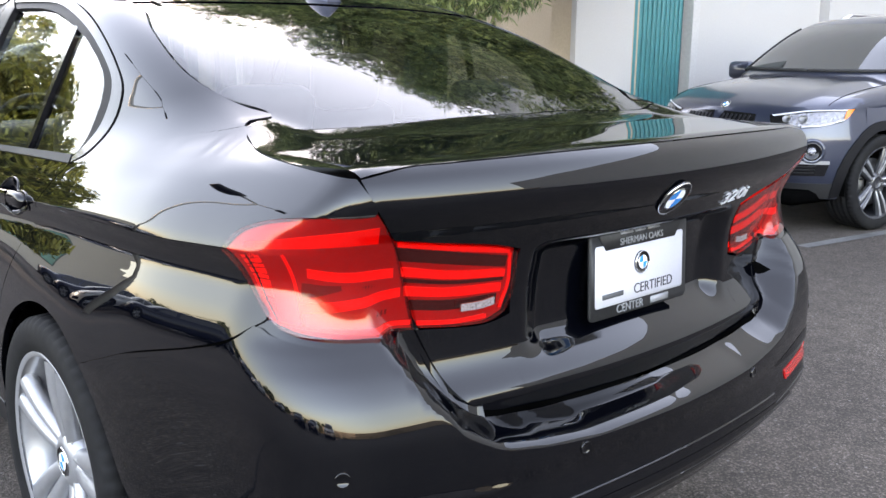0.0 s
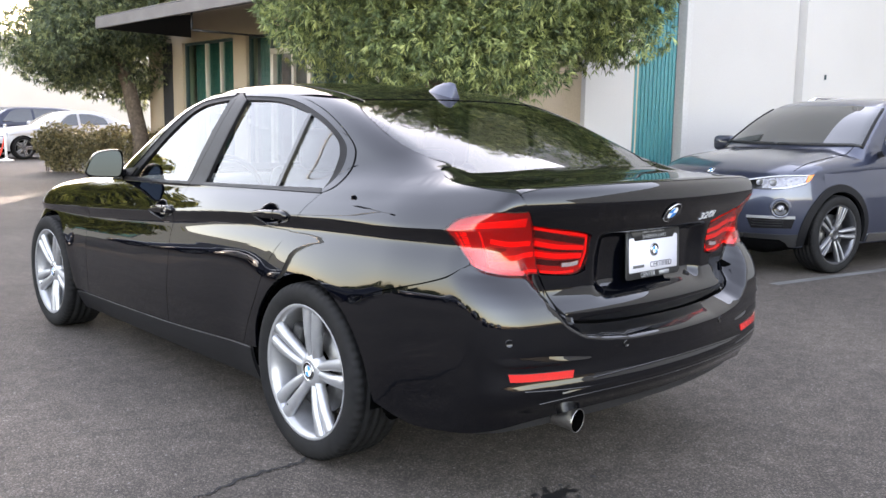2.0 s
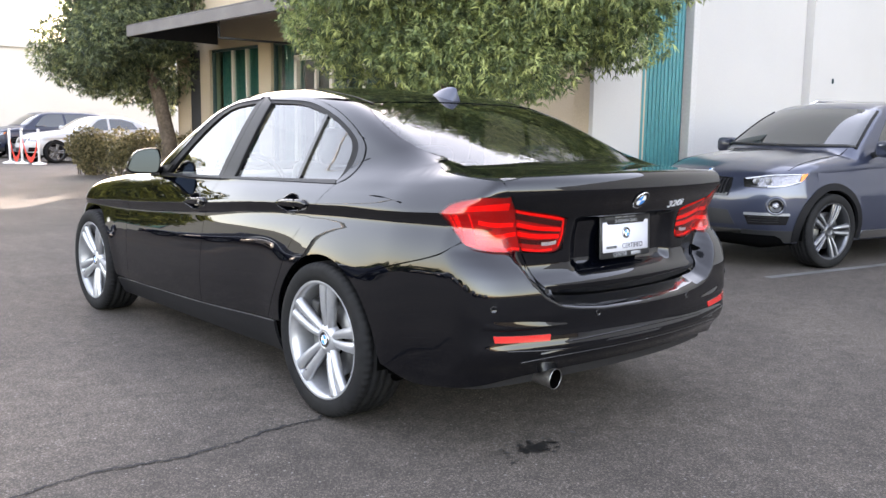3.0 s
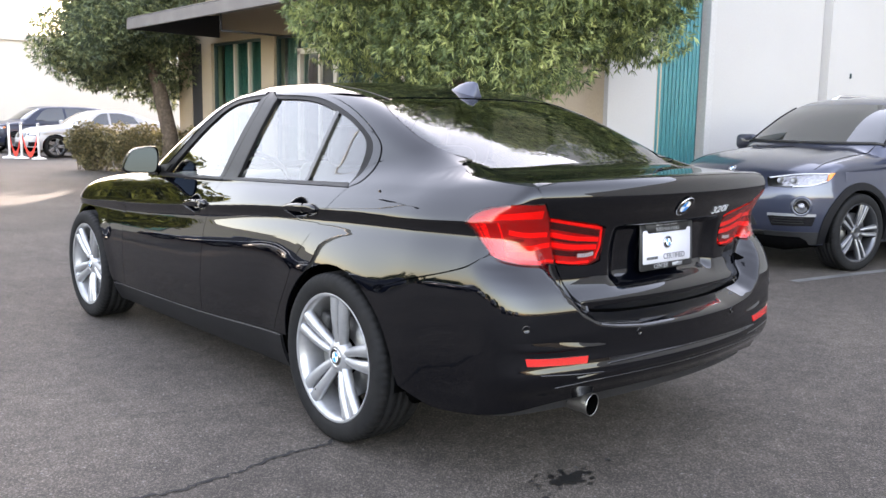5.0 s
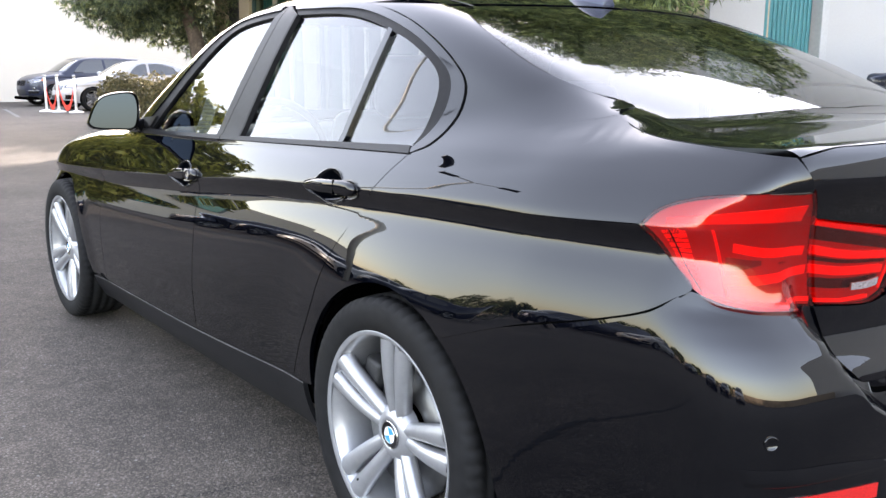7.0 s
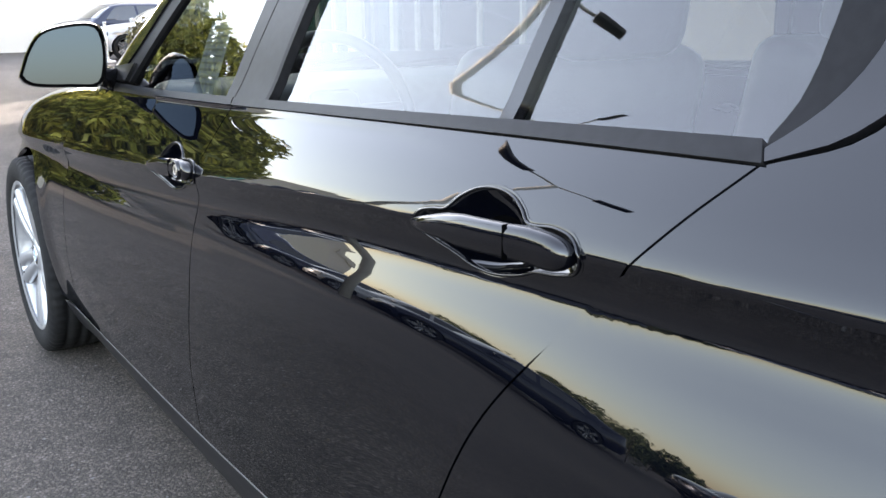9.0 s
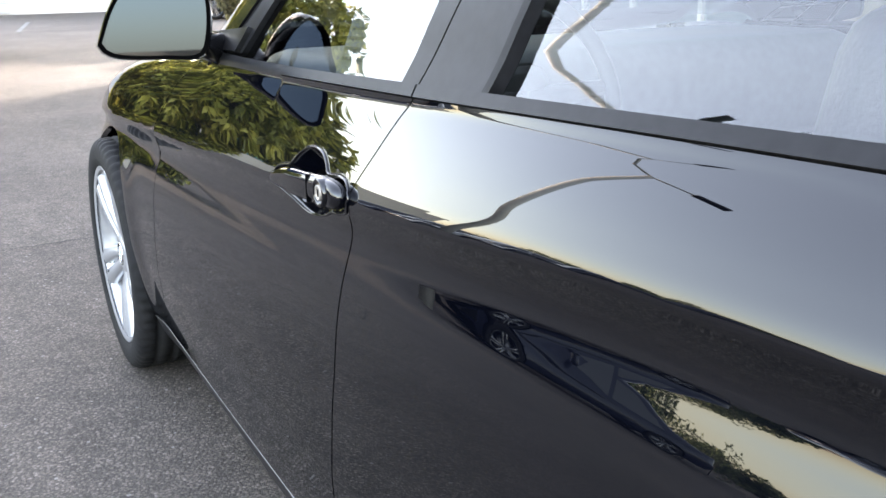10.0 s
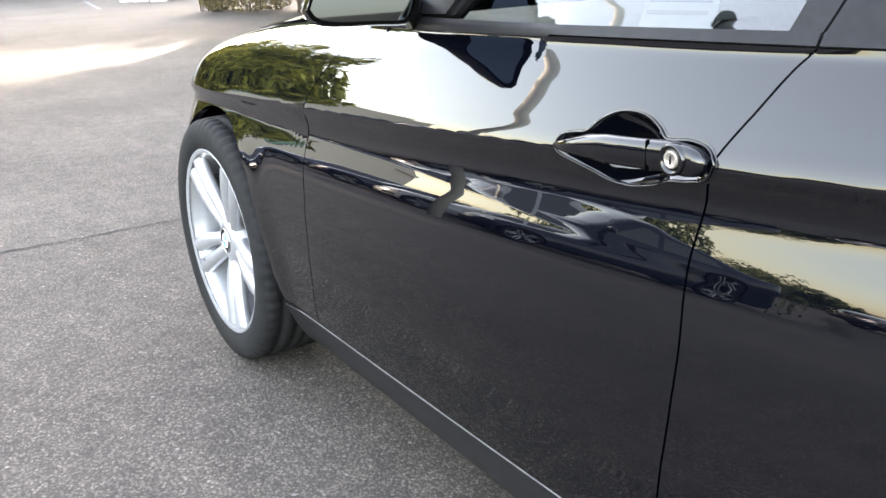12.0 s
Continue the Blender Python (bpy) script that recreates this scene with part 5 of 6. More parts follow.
for k in range(90):
    r, a = abs(rnd.gauss(0, .05)), rnd.uniform(0, math.tau)
    cx, cy, s = -.45 + r * 2.0 * math.cos(a), -.845 + r * .9 * math.sin(a), rnd.uniform(.003, .013)
    o = len(blob_v)
    blob_v += [(cx + s * rnd.uniform(.6, 1.5) * math.cos(q), cy + s * rnd.uniform(.6, 1.5) * math.sin(q), .004 + k * .00002) for q in np.linspace(0, math.tau, 8)[:-1]]
    blob_f.append(tuple(range(o, o + 7)))
setting("oil_stain", (blob_v, blob_f), M_OIL, "small dark spatter stain on the asphalt", "stain")


def painted_line(p, q, w):
    p, q = Vector(p), Vector(q)
    n = Vector((-(q - p).y, (q - p).x)).normalized() * w / 2
    return [(*(p + n), .004), (*(p - n), .004), (*(q - n), .004), (*(q + n), .004)], [(0, 1, 2, 3)]


setting("parking_line", painted_line((4.12, .72), (9.5, -.22), .09), M_LINE, "faded white parking bay line", "line")
for k in range(3):
    setting("parking_line", painted_line((3.2 - k * 2.6, 22.5), (3.9 - k * 2.6, 27.5), .10), M_LINE, "faded white parking bay line", "line")

# beige office front along x = 6
FX = 6.0
WY = 3.5


def wall_y(x, y0, y1, z0, z1, t=.25):
    return box(x + t / 2, (y0 + y1) / 2, (z0 + z1) / 2, t, y1 - y0, z1 - z0)


# the last box is an unseen wall, added to shade the far cars
setting("wall_office", join(box(5.6, WY + .19, 3.2, 1.05, .25, 6.4), wall_y(FX, 3.62, 6.3, 0, 6.4), wall_y(FX, 6.3, 12.42, 2.83, 6.4), wall_y(FX, 12.42, 12.91, 0, 6.4), wall_y(FX, 12.91, 15.06, 2.83, 6.4), wall_y(FX, 12.91, 15.06, 0, .35), wall_y(FX, 15.06, 15.52, 0, 6.4), wall_y(FX, 15.52, 16.05, 2.86, 6.4), wall_y(FX, 16.05, 16.72, 0, 6.4), box(FX + 5, 16.6, 3.2, 9.6, .25, 6.4), box(15.2, 23.0, 3.0, .3, 10, 6.0)), M_BEIGE, "beige rendered office wall, with an unseen wall added for shade", "wall")
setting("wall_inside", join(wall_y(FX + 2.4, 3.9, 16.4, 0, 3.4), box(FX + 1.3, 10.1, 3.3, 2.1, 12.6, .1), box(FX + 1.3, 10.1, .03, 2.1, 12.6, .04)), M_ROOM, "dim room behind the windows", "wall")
# dark slab nearly flush with the wall, in place of the doorway's shade
setting("doorway_recess", box(FX + .07, 15.785, 1.43, .1, .53, 2.86), M_CANOPY_DOORSHADE, "dark slab in the doorway, standing for its shade", "doorway")


def sheet(x, y0, y1, z0, z1):
    return [(x, y0, z0), (x, y1, z0), (x, y1, z1), (x, y0, z1)], [(0, 3, 2, 1)]


def office_window(name, y0, y1, z0, z1, mullions, label, curtain=True):
    w = tagged(new(name), label, "window", kind="structure")
    part("window_frame", join(box(FX + .10, (y0 + y1) / 2, z1 - .025, .07, y1 - y0, .05), box(FX + .10, (y0 + y1) / 2, z0 + .03, .07, y1 - y0, .06), box(FX + .10, y0 + .025, (z0 + z1) / 2, .07, .05, z1 - z0), box(FX + .10, y1 - .025, (z0 + z1) / 2, .07, .05, z1 - z0)), M_FRAMEDARK, w, smooth=False)
    edges = [y0] + mullions + [y1]
    for a, b in zip(edges, edges[1:]):
        part("pane", sheet(FX + .11, a + .03, b - .03, z0 + .05, z1 - .05), M_BUILDGLASS, w, smooth=False)
    for mu in mullions:
        part("mullion", box(FX + .10, mu, (z0 + z1) / 2, .08, .055, z1 - z0 - .1), M_FRAMEAL, w, smooth=False)
    if curtain:
        n = 60
        v = [(FX + .30 + .03 * math.sin(i * 1.9), y0 + .05 + (y1 - y0 - .1) * i / n, z) for i in range(n + 1) for z in (z0, z1)]
        part("curtain", (v, [(2 * i, 2 * i + 2, 2 * i + 3, 2 * i + 1) for i in range(n)]), M_CURTAIN, w, "hanging green curtain")
    return w


office_window("window_1", 12.91, 15.06, .35, 2.83, [13.53, 14.14], "teal tinted three-pane office window")
office_window("window_2", 11.62, 12.42, .10, 2.83, [], "narrow teal tinted side light beside the door")
office_window("window_3", 6.3, 10.3, .10, 2.83, [7.4, 8.5, 9.4], "teal tinted shop window", False)
door = tagged(new("door_1"), "glazed door in a beige frame", "door", kind="structure")
part("door_frame", join(box(FX + .08, 11.56, 1.25, .10, .10, 2.5), box(FX + .08, 10.36, 1.25, .10, .10, 2.5), box(FX + .08, 10.96, 2.50, .10, 1.3, .10), box(FX + .08, 10.9, 1.25, .06, .07, 2.4)), M_FRAMEAL, door, smooth=False)
for a, b in ((10.42, 10.86), (10.94, 11.50)):
    part("door_pane", sheet(FX + .10, a, b, .05, 2.45), M_BUILDGLASS, door, smooth=False)
part("transom_pane", sheet(FX + .10, 10.36, 11.56, 2.56, 2.82), M_BUILDGLASS, door, smooth=False)

# canopy on the office front
canopy = thing("canopy", "grey-brown canopy with a dark underside over the entrance", "canopy")
CY0, CY1 = 6.8, 14.84
part("fascia", box(4.13, (CY0 + CY1) / 2, 3.06, .05, CY1 - CY0, .20, .008), M_CANOPY, canopy, smooth=False)
part("canopy_top", ([(4.12, CY0, 3.17), (4.12, CY1, 3.17), (5.99, CY1, 3.40), (5.99, CY0, 3.40), (4.12, CY0, 3.19), (4.12, CY1, 3.19), (5.99, CY1, 3.42), (5.99, CY0, 3.42)], [(0, 1, 2, 3), (7, 6, 5, 4), (0, 4, 5, 1), (1, 5, 6, 2), (2, 6, 7, 3), (3, 7, 4, 0)]), M_CANOPY, canopy, smooth=False)
END = [(4.14, CY1 - .02, 2.97), (4.14, CY1 - .02, 3.17), (5.98, 14.60, 3.38), (5.98, 14.60, 2.92)]
part("end_panel", (END + [(x, y + .04, z) for x, y, z in END], [(0, 1, 2, 3), (7, 6, 5, 4), (0, 4, 5, 1), (1, 5, 6, 2), (2, 6, 7, 3), (3, 7, 4, 0)]), M_CANOPY_DOORSHADE, canopy, smooth=False)
for y in (11.2, 9.0):
    part("bracket", join(tube([(4.3, y, 3.0), (4.3, y, 2.72)], .018, 8), tube([(4.3, y, 2.72), (5.98, y, 2.72)], .018, 8)), M_CANOPY_DOORSHADE, canopy)

# white warehouse wall at y = 3.5 with the teal corrugated door


def wall_x(y, x0, x1, z0, z1, t=.3):
    return box((x0 + x1) / 2, y + t / 2, (z0 + z1) / 2, x1 - x0, t, z1 - z0)


for k, (x0, x1, z0, t) in enumerate(((5.06, 5.93, 0, .06), (5.93, 7.07, 2.95, .3), (7.07, 9.817, 0, .3))):
    setting("wall_warehouse_%d" % (k + 1), wall_x(WY, x0, x1, z0, 7, t), M_WALL, "white rendered warehouse wall", "wall")
setting("wall_warehouse_far", wall_x(WY - .12, 9.833, 26, 0, 7, .42), M_WALL, "white rendered warehouse wall set forward of the next bay", "wall")
setting("wall_joint", box(9.825, WY + .06, 3.5, .016, .1, 7), M_TEALDARK, "dark vertical joint in the wall", "joint")
tdoor = tagged(new("door_2"), "teal painted corrugated steel door", "door", kind="structure")
n = 12
for k in range(n):
    x0 = 5.95 + k * .078
    part("corrugation", box(x0 + .030, WY + .085, 1.46, .058, .05, 2.92, .014, 2), M_TEAL, tdoor)
part("door_backing", box(6.43, WY + .13, 1.46, 1.0, .03, 2.92), M_TEAL, tdoor, smooth=False)
# the jamb's shadow at the door edge, put in as a dark strip
part("shadow_gap", box(6.91, WY + .12, 1.46, .03, .05, 2.92), M_TEALDARK, tdoor, smooth=False)
part("door_jamb", box(6.995, WY + .07, 1.475, .13, .20, 2.95, .006), M_JAMB, tdoor, smooth=False)
part("wall_vent", box(10.5, WY - .13, 2.02, .03, .03, .075, .008), M_TEALDARK, tdoor, smooth=False)

# white building far down the yard, and unseen walls added to close the yard
setting("wall_far_building", join(box(2, 34.2, 3.1, 44, .4, 2.0), box(2, 34.15, 4.2, 44.2, .5, .25)), M_FARWALL, "white upper wall of a far low building", "building")
setting("wall_far_base", box(2, 34.15, 1.05, 44, .3, 2.1), M_FARWALL, "cream lower wall of a far low building", "building")
for k in range(5):
    g = tagged(new("door_%d" % (3 + k)), "white roller door in the far building", "door", kind="structure")
    part("roller_door", join(*[box(-17 + k * 4.2, 33.97, .2 + .32 * i, 3.2, .05, .30, .01) for i in range(6)]), M_WALL, g, smooth=False)
setting("wall_south", box(-6, -27, .95, 56, .5, 1.9), M_BEIGE, "low beige wall, unseen, added to close the yard", "wall")
# unseen wall, added to keep the low sun off the yard
setting("wall_east", box(15.2, -13, 6, .5, 33, 12), M_WALL, "tall plain white wall out of view, added to shade the yard", "wall")
setting("wall_west", box(-46, 10, 1.1, .4, 110, 2.2), M_CANOPY, "low grey-brown wall, unseen, added to close the yard behind the trees", "wall")


# office at the far end of the yard with teal windows
setting("wall_across", box(-12, 31, 2.3, 10, .4, 4.6), M_CREAM, "cream rendered office at the end of the yard", "building")
for k in (2,):
    wn_ = tagged(new("window_%d" % (4 + k)), "teal tinted window of the office at the end of the yard", "window", kind="structure")
    x = -21 + k * 5.2
    part("window_frame", box(x, 30.77, 2.9, 4.3, .06, 2.2), M_FRAMEDARK, wn_, smooth=False)
    for j in range(3):
        part("pane", box(x - 1.38 + j * 1.38, 30.73, 2.9, 1.28, .02, 2.0), M_TEALPANE, wn_, smooth=False)


# ---- planting ----
def leaf_material(name, dark, mid, light):
    m = bpy.data.materials.new(name)
    m.use_nodes = True
    n, l = m.node_tree.nodes, m.node_tree.links
    b = n["Principled BSDF"]
    g = n.new("ShaderNodeNewGeometry")
    r = n.new("ShaderNodeValToRGB")
    r.color_ramp.elements[0].color, r.color_ramp.elements[1].color = (*dark, 1), (*light, 1)
    r.color_ramp.elements.new(.55).color = (*mid, 1)
    l.new(g.outputs["Random Per Island"], r.inputs[0])
    t = n.new("ShaderNodeBsdfTranslucent")
    x = n.new("ShaderNodeMixShader")
    x.inputs[0].default_value = .28
    l.new(r.outputs[0], b.inputs["Base Color"])
    l.new(r.outputs[0], t.inputs["Color"])
    b.inputs["Roughness"].default_value = .5
    for a, c in ((b.outputs[0], x.inputs[1]), (t.outputs[0], x.inputs[2]), (x.outputs[0], n["Material Output"].inputs[0])):
        l.new(a, c)
    return m


M_LEAF = leaf_material("leaves_yew_pine", (.036, .060, .022), (.160, .210, .082), (.44, .48, .18))
M_LEAFDARK = leaf_material("leaves_dark", (.034, .052, .030), (.12, .150, .075), (.30, .33, .15))
M_YELLOWLEAF = leaf_material("leaves_yellow_green", (.09, .10, .018), (.30, .30, .05), (.55, .50, .11))
M_HEDGE = leaf_material("leaves_hedge", (.07, .065, .030), (.17, .145, .065), (.32, .27, .14))


def leaves(blobs, whorls, per, length, width, seed, droop=.35, fill=.35):
    """Narrow leaves in whorls over the skins of many lumps (cx, cy, cz, rx, ry, rz)."""
    r = np.random.RandomState(seed)
    b = np.array(blobs)
    area = (b[:, 3] * b[:, 4] + b[:, 4] * b[:, 5] + b[:, 3] * b[:, 5])
    pick = r.choice(len(b), whorls, p=area / area.sum())
    d = r.normal(size=(whorls, 3))
    d /= np.linalg.norm(d, axis=1)[:, None]
    rad = np.where(r.rand(whorls) < fill, r.uniform(.45, .9, whorls), r.uniform(.85, 1.12, whorls))
    c = b[pick, :3] + d * b[pick, 3:] * rad[:, None]
    axis = d + r.normal(scale=.45, size=d.shape) - np.array((0, 0, droop))
    axis /= np.linalg.norm(axis, axis=1)[:, None]
    c, axis = np.repeat(c, per, 0), np.repeat(axis, per, 0)
    spread = r.normal(size=c.shape)
    spread -= (spread * axis).sum(1)[:, None] * axis
    spread /= np.linalg.norm(spread, axis=1)[:, None]
    way = axis * r.uniform(.3, 1.0, len(c))[:, None] + spread * r.uniform(.4, 1.0, len(c))[:, None]
    way /= np.linalg.norm(way, axis=1)[:, None]
    side = np.cross(way, r.normal(size=way.shape))
    side /= np.linalg.norm(side, axis=1)[:, None]
    ln = length * r.uniform(.6, 1.25, len(c))[:, None]
    root = c
    mid = root + way * ln * .45
    tip = root + way * ln - np.array((0, 0, 1)) * ln * .15
    w = width * r.uniform(.7, 1.2, len(c))[:, None]
    k = np.arange(len(c))
    v = np.concatenate([root[::per], np.stack([mid + side * w / 2, tip, mid - side * w / 2], 1).reshape(-1, 3)])
    return v, np.stack([k // per, whorls + 3 * k, whorls + 3 * k + 1, whorls + 3 * k + 2], 1)


def leaf_part(name, data, mat, parent, label=""):
    v, f = data
    me = bpy.data.meshes.new(name)
    me.vertices.add(len(v))
    me.vertices.foreach_set("co", v.astype(np.float32).ravel())
    me.loops.add(f.size)
    me.loops.foreach_set("vertex_index", f.astype(np.int32).ravel())
    me.polygons.add(len(f))
    me.polygons.foreach_set("loop_start", np.arange(0, f.size, 4, dtype=np.int32))
    me.update(calc_edges=True)
    me.materials.append(mat)
    ob = new(name, me)
    ob.parent = parent
    if label:
        tagged(ob, label)
    return ob


def lumps(count, centre, radii, size, seed, flat=.85, low=None):
    """Lumps spread over an egg-shaped crown."""
    r = random.Random(seed)
    out = []
    while len(out) < count:
        d = Vector((r.gauss(0, 1), r.gauss(0, 1), r.gauss(0, 1))).normalized()
        k = r.uniform(.35, 1.0)
        p = Vector((centre[0] + d.x * radii[0] * k, centre[1] + d.y * radii[1] * k, centre[2] + d.z * radii[2] * k))
        s = size * r.uniform(.65, 1.3)
        if low is None or p.z - s * flat > low(p.x, p.y):
            out.append((p.x, p.y, p.z, s, s, s * flat))
    return out


def tree(name, label, base, crown_blobs, trunk_path, trunk_r, mat, whorls, per, length, width, seed):
    t = thing(name, label, "tree")
    part("trunk", tube(trunk_path, trunk_r, 12), M_BARK, t)
    r = random.Random(seed)
    top = Vector(trunk_path[-1])
    for k, bl in enumerate(r.sample(crown_blobs, min(10, len(crown_blobs)))):
        e = Vector(bl[:3])
        m = (top + e) / 2 + Vector((r.uniform(-.2, .2), r.uniform(-.2, .2), .15))
        part("limb", tube([top - Vector((0, 0, .2)), m, e], [.07, .045, .015], 7), M_BARK, t)
    leaf_part("crown", leaves(crown_blobs, whorls, per, length, width, seed), mat, t, "dense narrow-leaved crown")
    return t


right = Vector((.756, -.655, 0))
ahead = Vector((.655, .756, 0))
TB = Vector((3.15, 3.25, 0))


def crown_near():
    """A wide crown, its lower edge dipping in the middle and rising to both ends."""
    r = random.Random(21)
    out = []
    while len(out) < 100:
        s = r.uniform(-1.7, 2.0)
        d = r.uniform(-1.25, 1.0)
        z = r.uniform(1.75, 4.7)
        size = r.uniform(.34, .62)
        k = ((s - .15) / 2.0) ** 2 + (d / 1.35) ** 2 + ((z - 3.0) / 1.95) ** 2
        low = 1.34 + .27 * abs(s) ** 1.2 * (1.15 if s > 0 else .55)
        if k < 1.0 and z - size * .9 > low:
            p = TB + right * s + ahead * d
            out.append((p.x, p.y, z, size, size, size * .9))
    for s, d, z in ((-.35, -.8, 1.95), (.05, -.85, 1.85), (.4, -.75, 1.9), (-.05, -.5, 2.2), (-.7, -.7, 2.0)):
        p = TB + right * s + ahead * d
        out.append((p.x, p.y, z, .42, .42, .38))
    return out


tree("yew_pine_tree", "broad dense yew pine with hanging narrow green leaves", TB, crown_near(), [(2.80, 3.55, 0), (2.82, 3.53, .9), (2.9, 3.45, 1.8), (3.0, 3.35, 2.6)], [.17, .14, .12, .10], M_LEAF, 52000, 7, .078, .013, 3)
TA = (4.75, 16.9)
tree("yew_pine_tree", "tall shaggy yew pine beside the hedge", TA, lumps(95, (TA[0] + .2, TA[1], 4.0), (1.75, 1.5, 2.9), .58, 8, .9, lambda x, y: 1.25 + .55 * max(0, 4.9 - x)), [(5.55, 16.2, 0), (5.52, 16.2, .9), (5.35, 16.35, 2.0), (5.0, 16.7, 3.2)], [.20, .17, .15, .10], M_LEAFDARK, 42000, 7, .12, .022, 5)


def hedge(name, label, p, q, depth, height, mat, whorls, seed):
    h = thing(name, label, "hedge")
    p, q = Vector((*p, 0)), Vector((*q, 0))
    r = random.Random(seed)
    blobs = []
    n = max(8, int((q - p).length * 9))
    d = (q - p).normalized()
    side = Vector((-d.y, d.x, 0))
    for i in range(n):
        c = p + (q - p) * r.random() + side * r.uniform(-.5, .5) * (depth - .5)
        s = r.uniform(.24, .36)
        blobs.append((c.x, c.y, r.uniform(.25, height - s), s, s, s))
    for b in blobs[:24]:
        part("twig", tube([(b[0], b[1], 0), (b[0] + r.uniform(-.1, .1), b[1] + r.uniform(-.1, .1), b[2])], [.015, .006], 5), M_BARK, h)
    leaf_part("foliage", leaves(blobs, whorls, 7, .055, .026, seed, 0, .3), mat, h)
    return h


hedge("hedge", "clipped brownish green hedge beside the tree", (4.35, 18.7), (6.3, 15.6), 1.1, 1.12, M_HEDGE, 8000, 12)
hedge("hedge", "dark green hedge across the yard", (-12.5, 9), (-13.5, 27), 1.4, 1.9, M_LEAFDARK, 9000, 13)

def tree_row():
    r = random.Random(31)
    for k in range(9):
        x, y, h = -27.5 + r.uniform(-1, 1), -30 + k * 8.2 + r.uniform(-1.5, 1.5), r.uniform(2.3, 3.6)
        tree("street_tree", "round-headed tree along the far side of the yard", (x, y), lumps(26, (x, y, h * .56), (2.2, 3.2, h * .40), .6, 40 + k), [(x, y, 0), (x, y, 1.2), (x, y, h * .5)], [.2, .16, .1], M_LEAFDARK, 2600, 6, .30, .09, 60 + k)


tree_row()
tree("street_tree", "broad dense yellow-green tree at the end of the yard", (-3.4, 15.5), lumps(70, (-3.0, 15.5, 2.7), (2.9, 2.6, 2.3), .75, 77), [(-3.4, 15.5, 0), (-3.3, 15.5, 1.5), (-2.9, 15.5, 3.0)], [.2, .16, .1], M_YELLOWLEAF, 15000, 7, .22, .075, 78)
hedge("hedge", "yellow-green hedge along the back of the yard", (-20, -17.5), (2, -17.5), 1.4, 1.5, M_HEDGE, 9000, 14)

# stanchions with red belts by the white car
for k, (x, y) in enumerate(((4.55, 25.3), (4.75, 24.8), (5.05, 24.2))):
    st = thing("stanchion", "white stanchion post with a round base", "stanchion", "stanchions")
    part("post", tube([(x, y, .02), (x, y, .98)], .035, 12), M_POST, st)
    part("post_base", moved(lathe([(0, .20), (.03, .20), (.06, .07), (.08, .035)], 24, axis='Z'), Matrix.Translation((x, y, 0))), M_POST, st)
    part("post_cap", moved(lathe([(.97, .045), (1.0, .05), (1.03, .03), (1.035, 0)], 16, axis='Z'), Matrix.Translation((x, y, 0))), M_STEEL, st)


def belt(p, q, sag, width):
    v, f = [], []
    for i in range(17):
        k = i / 16
        z = .92 - sag * 4 * k * (1 - k)
        for dz in (0, -width):
            v.append((p[0] + (q[0] - p[0]) * k, p[1] + (q[1] - p[1]) * k, z + dz))
    for i in range(16):
        f.append((2 * i, 2 * i + 2, 2 * i + 3, 2 * i + 1))
    return v, f


for p, q in (((4.55, 25.3), (4.75, 24.8)), ((4.75, 24.8), (5.05, 24.2))):
    b = tagged(part("barrier_belt", belt(p, q, .72, .16), M_REDBELT), "red sagging barrier belt between posts", "belt")

# street lamp on the far side of the yard
lampost = thing("street_lamp", "tall pale lamp post with two flat heads", "lamp")
LX, LY = -6.8, 10.6
part("pole", tube([(LX, LY, 0), (LX, LY, 8.0)], [.11, .07], 12), M_GALV, lampost)
for s, a in ((1, 20), (-1, 35)):
    m = pose(LX, LY, 8.0, 0, 0, a)
    part("arm", moved(tube([(0, 0, 0), (s * .5, 0, .08), (s * .9, 0, .1)], .035, 8), m), M_GALV, lampost)
    part("lamp_head", moved(box(s * 1.15, 0, .1, .7, .32, .11, .03, 2), m), M_PLASTIC, lampost)


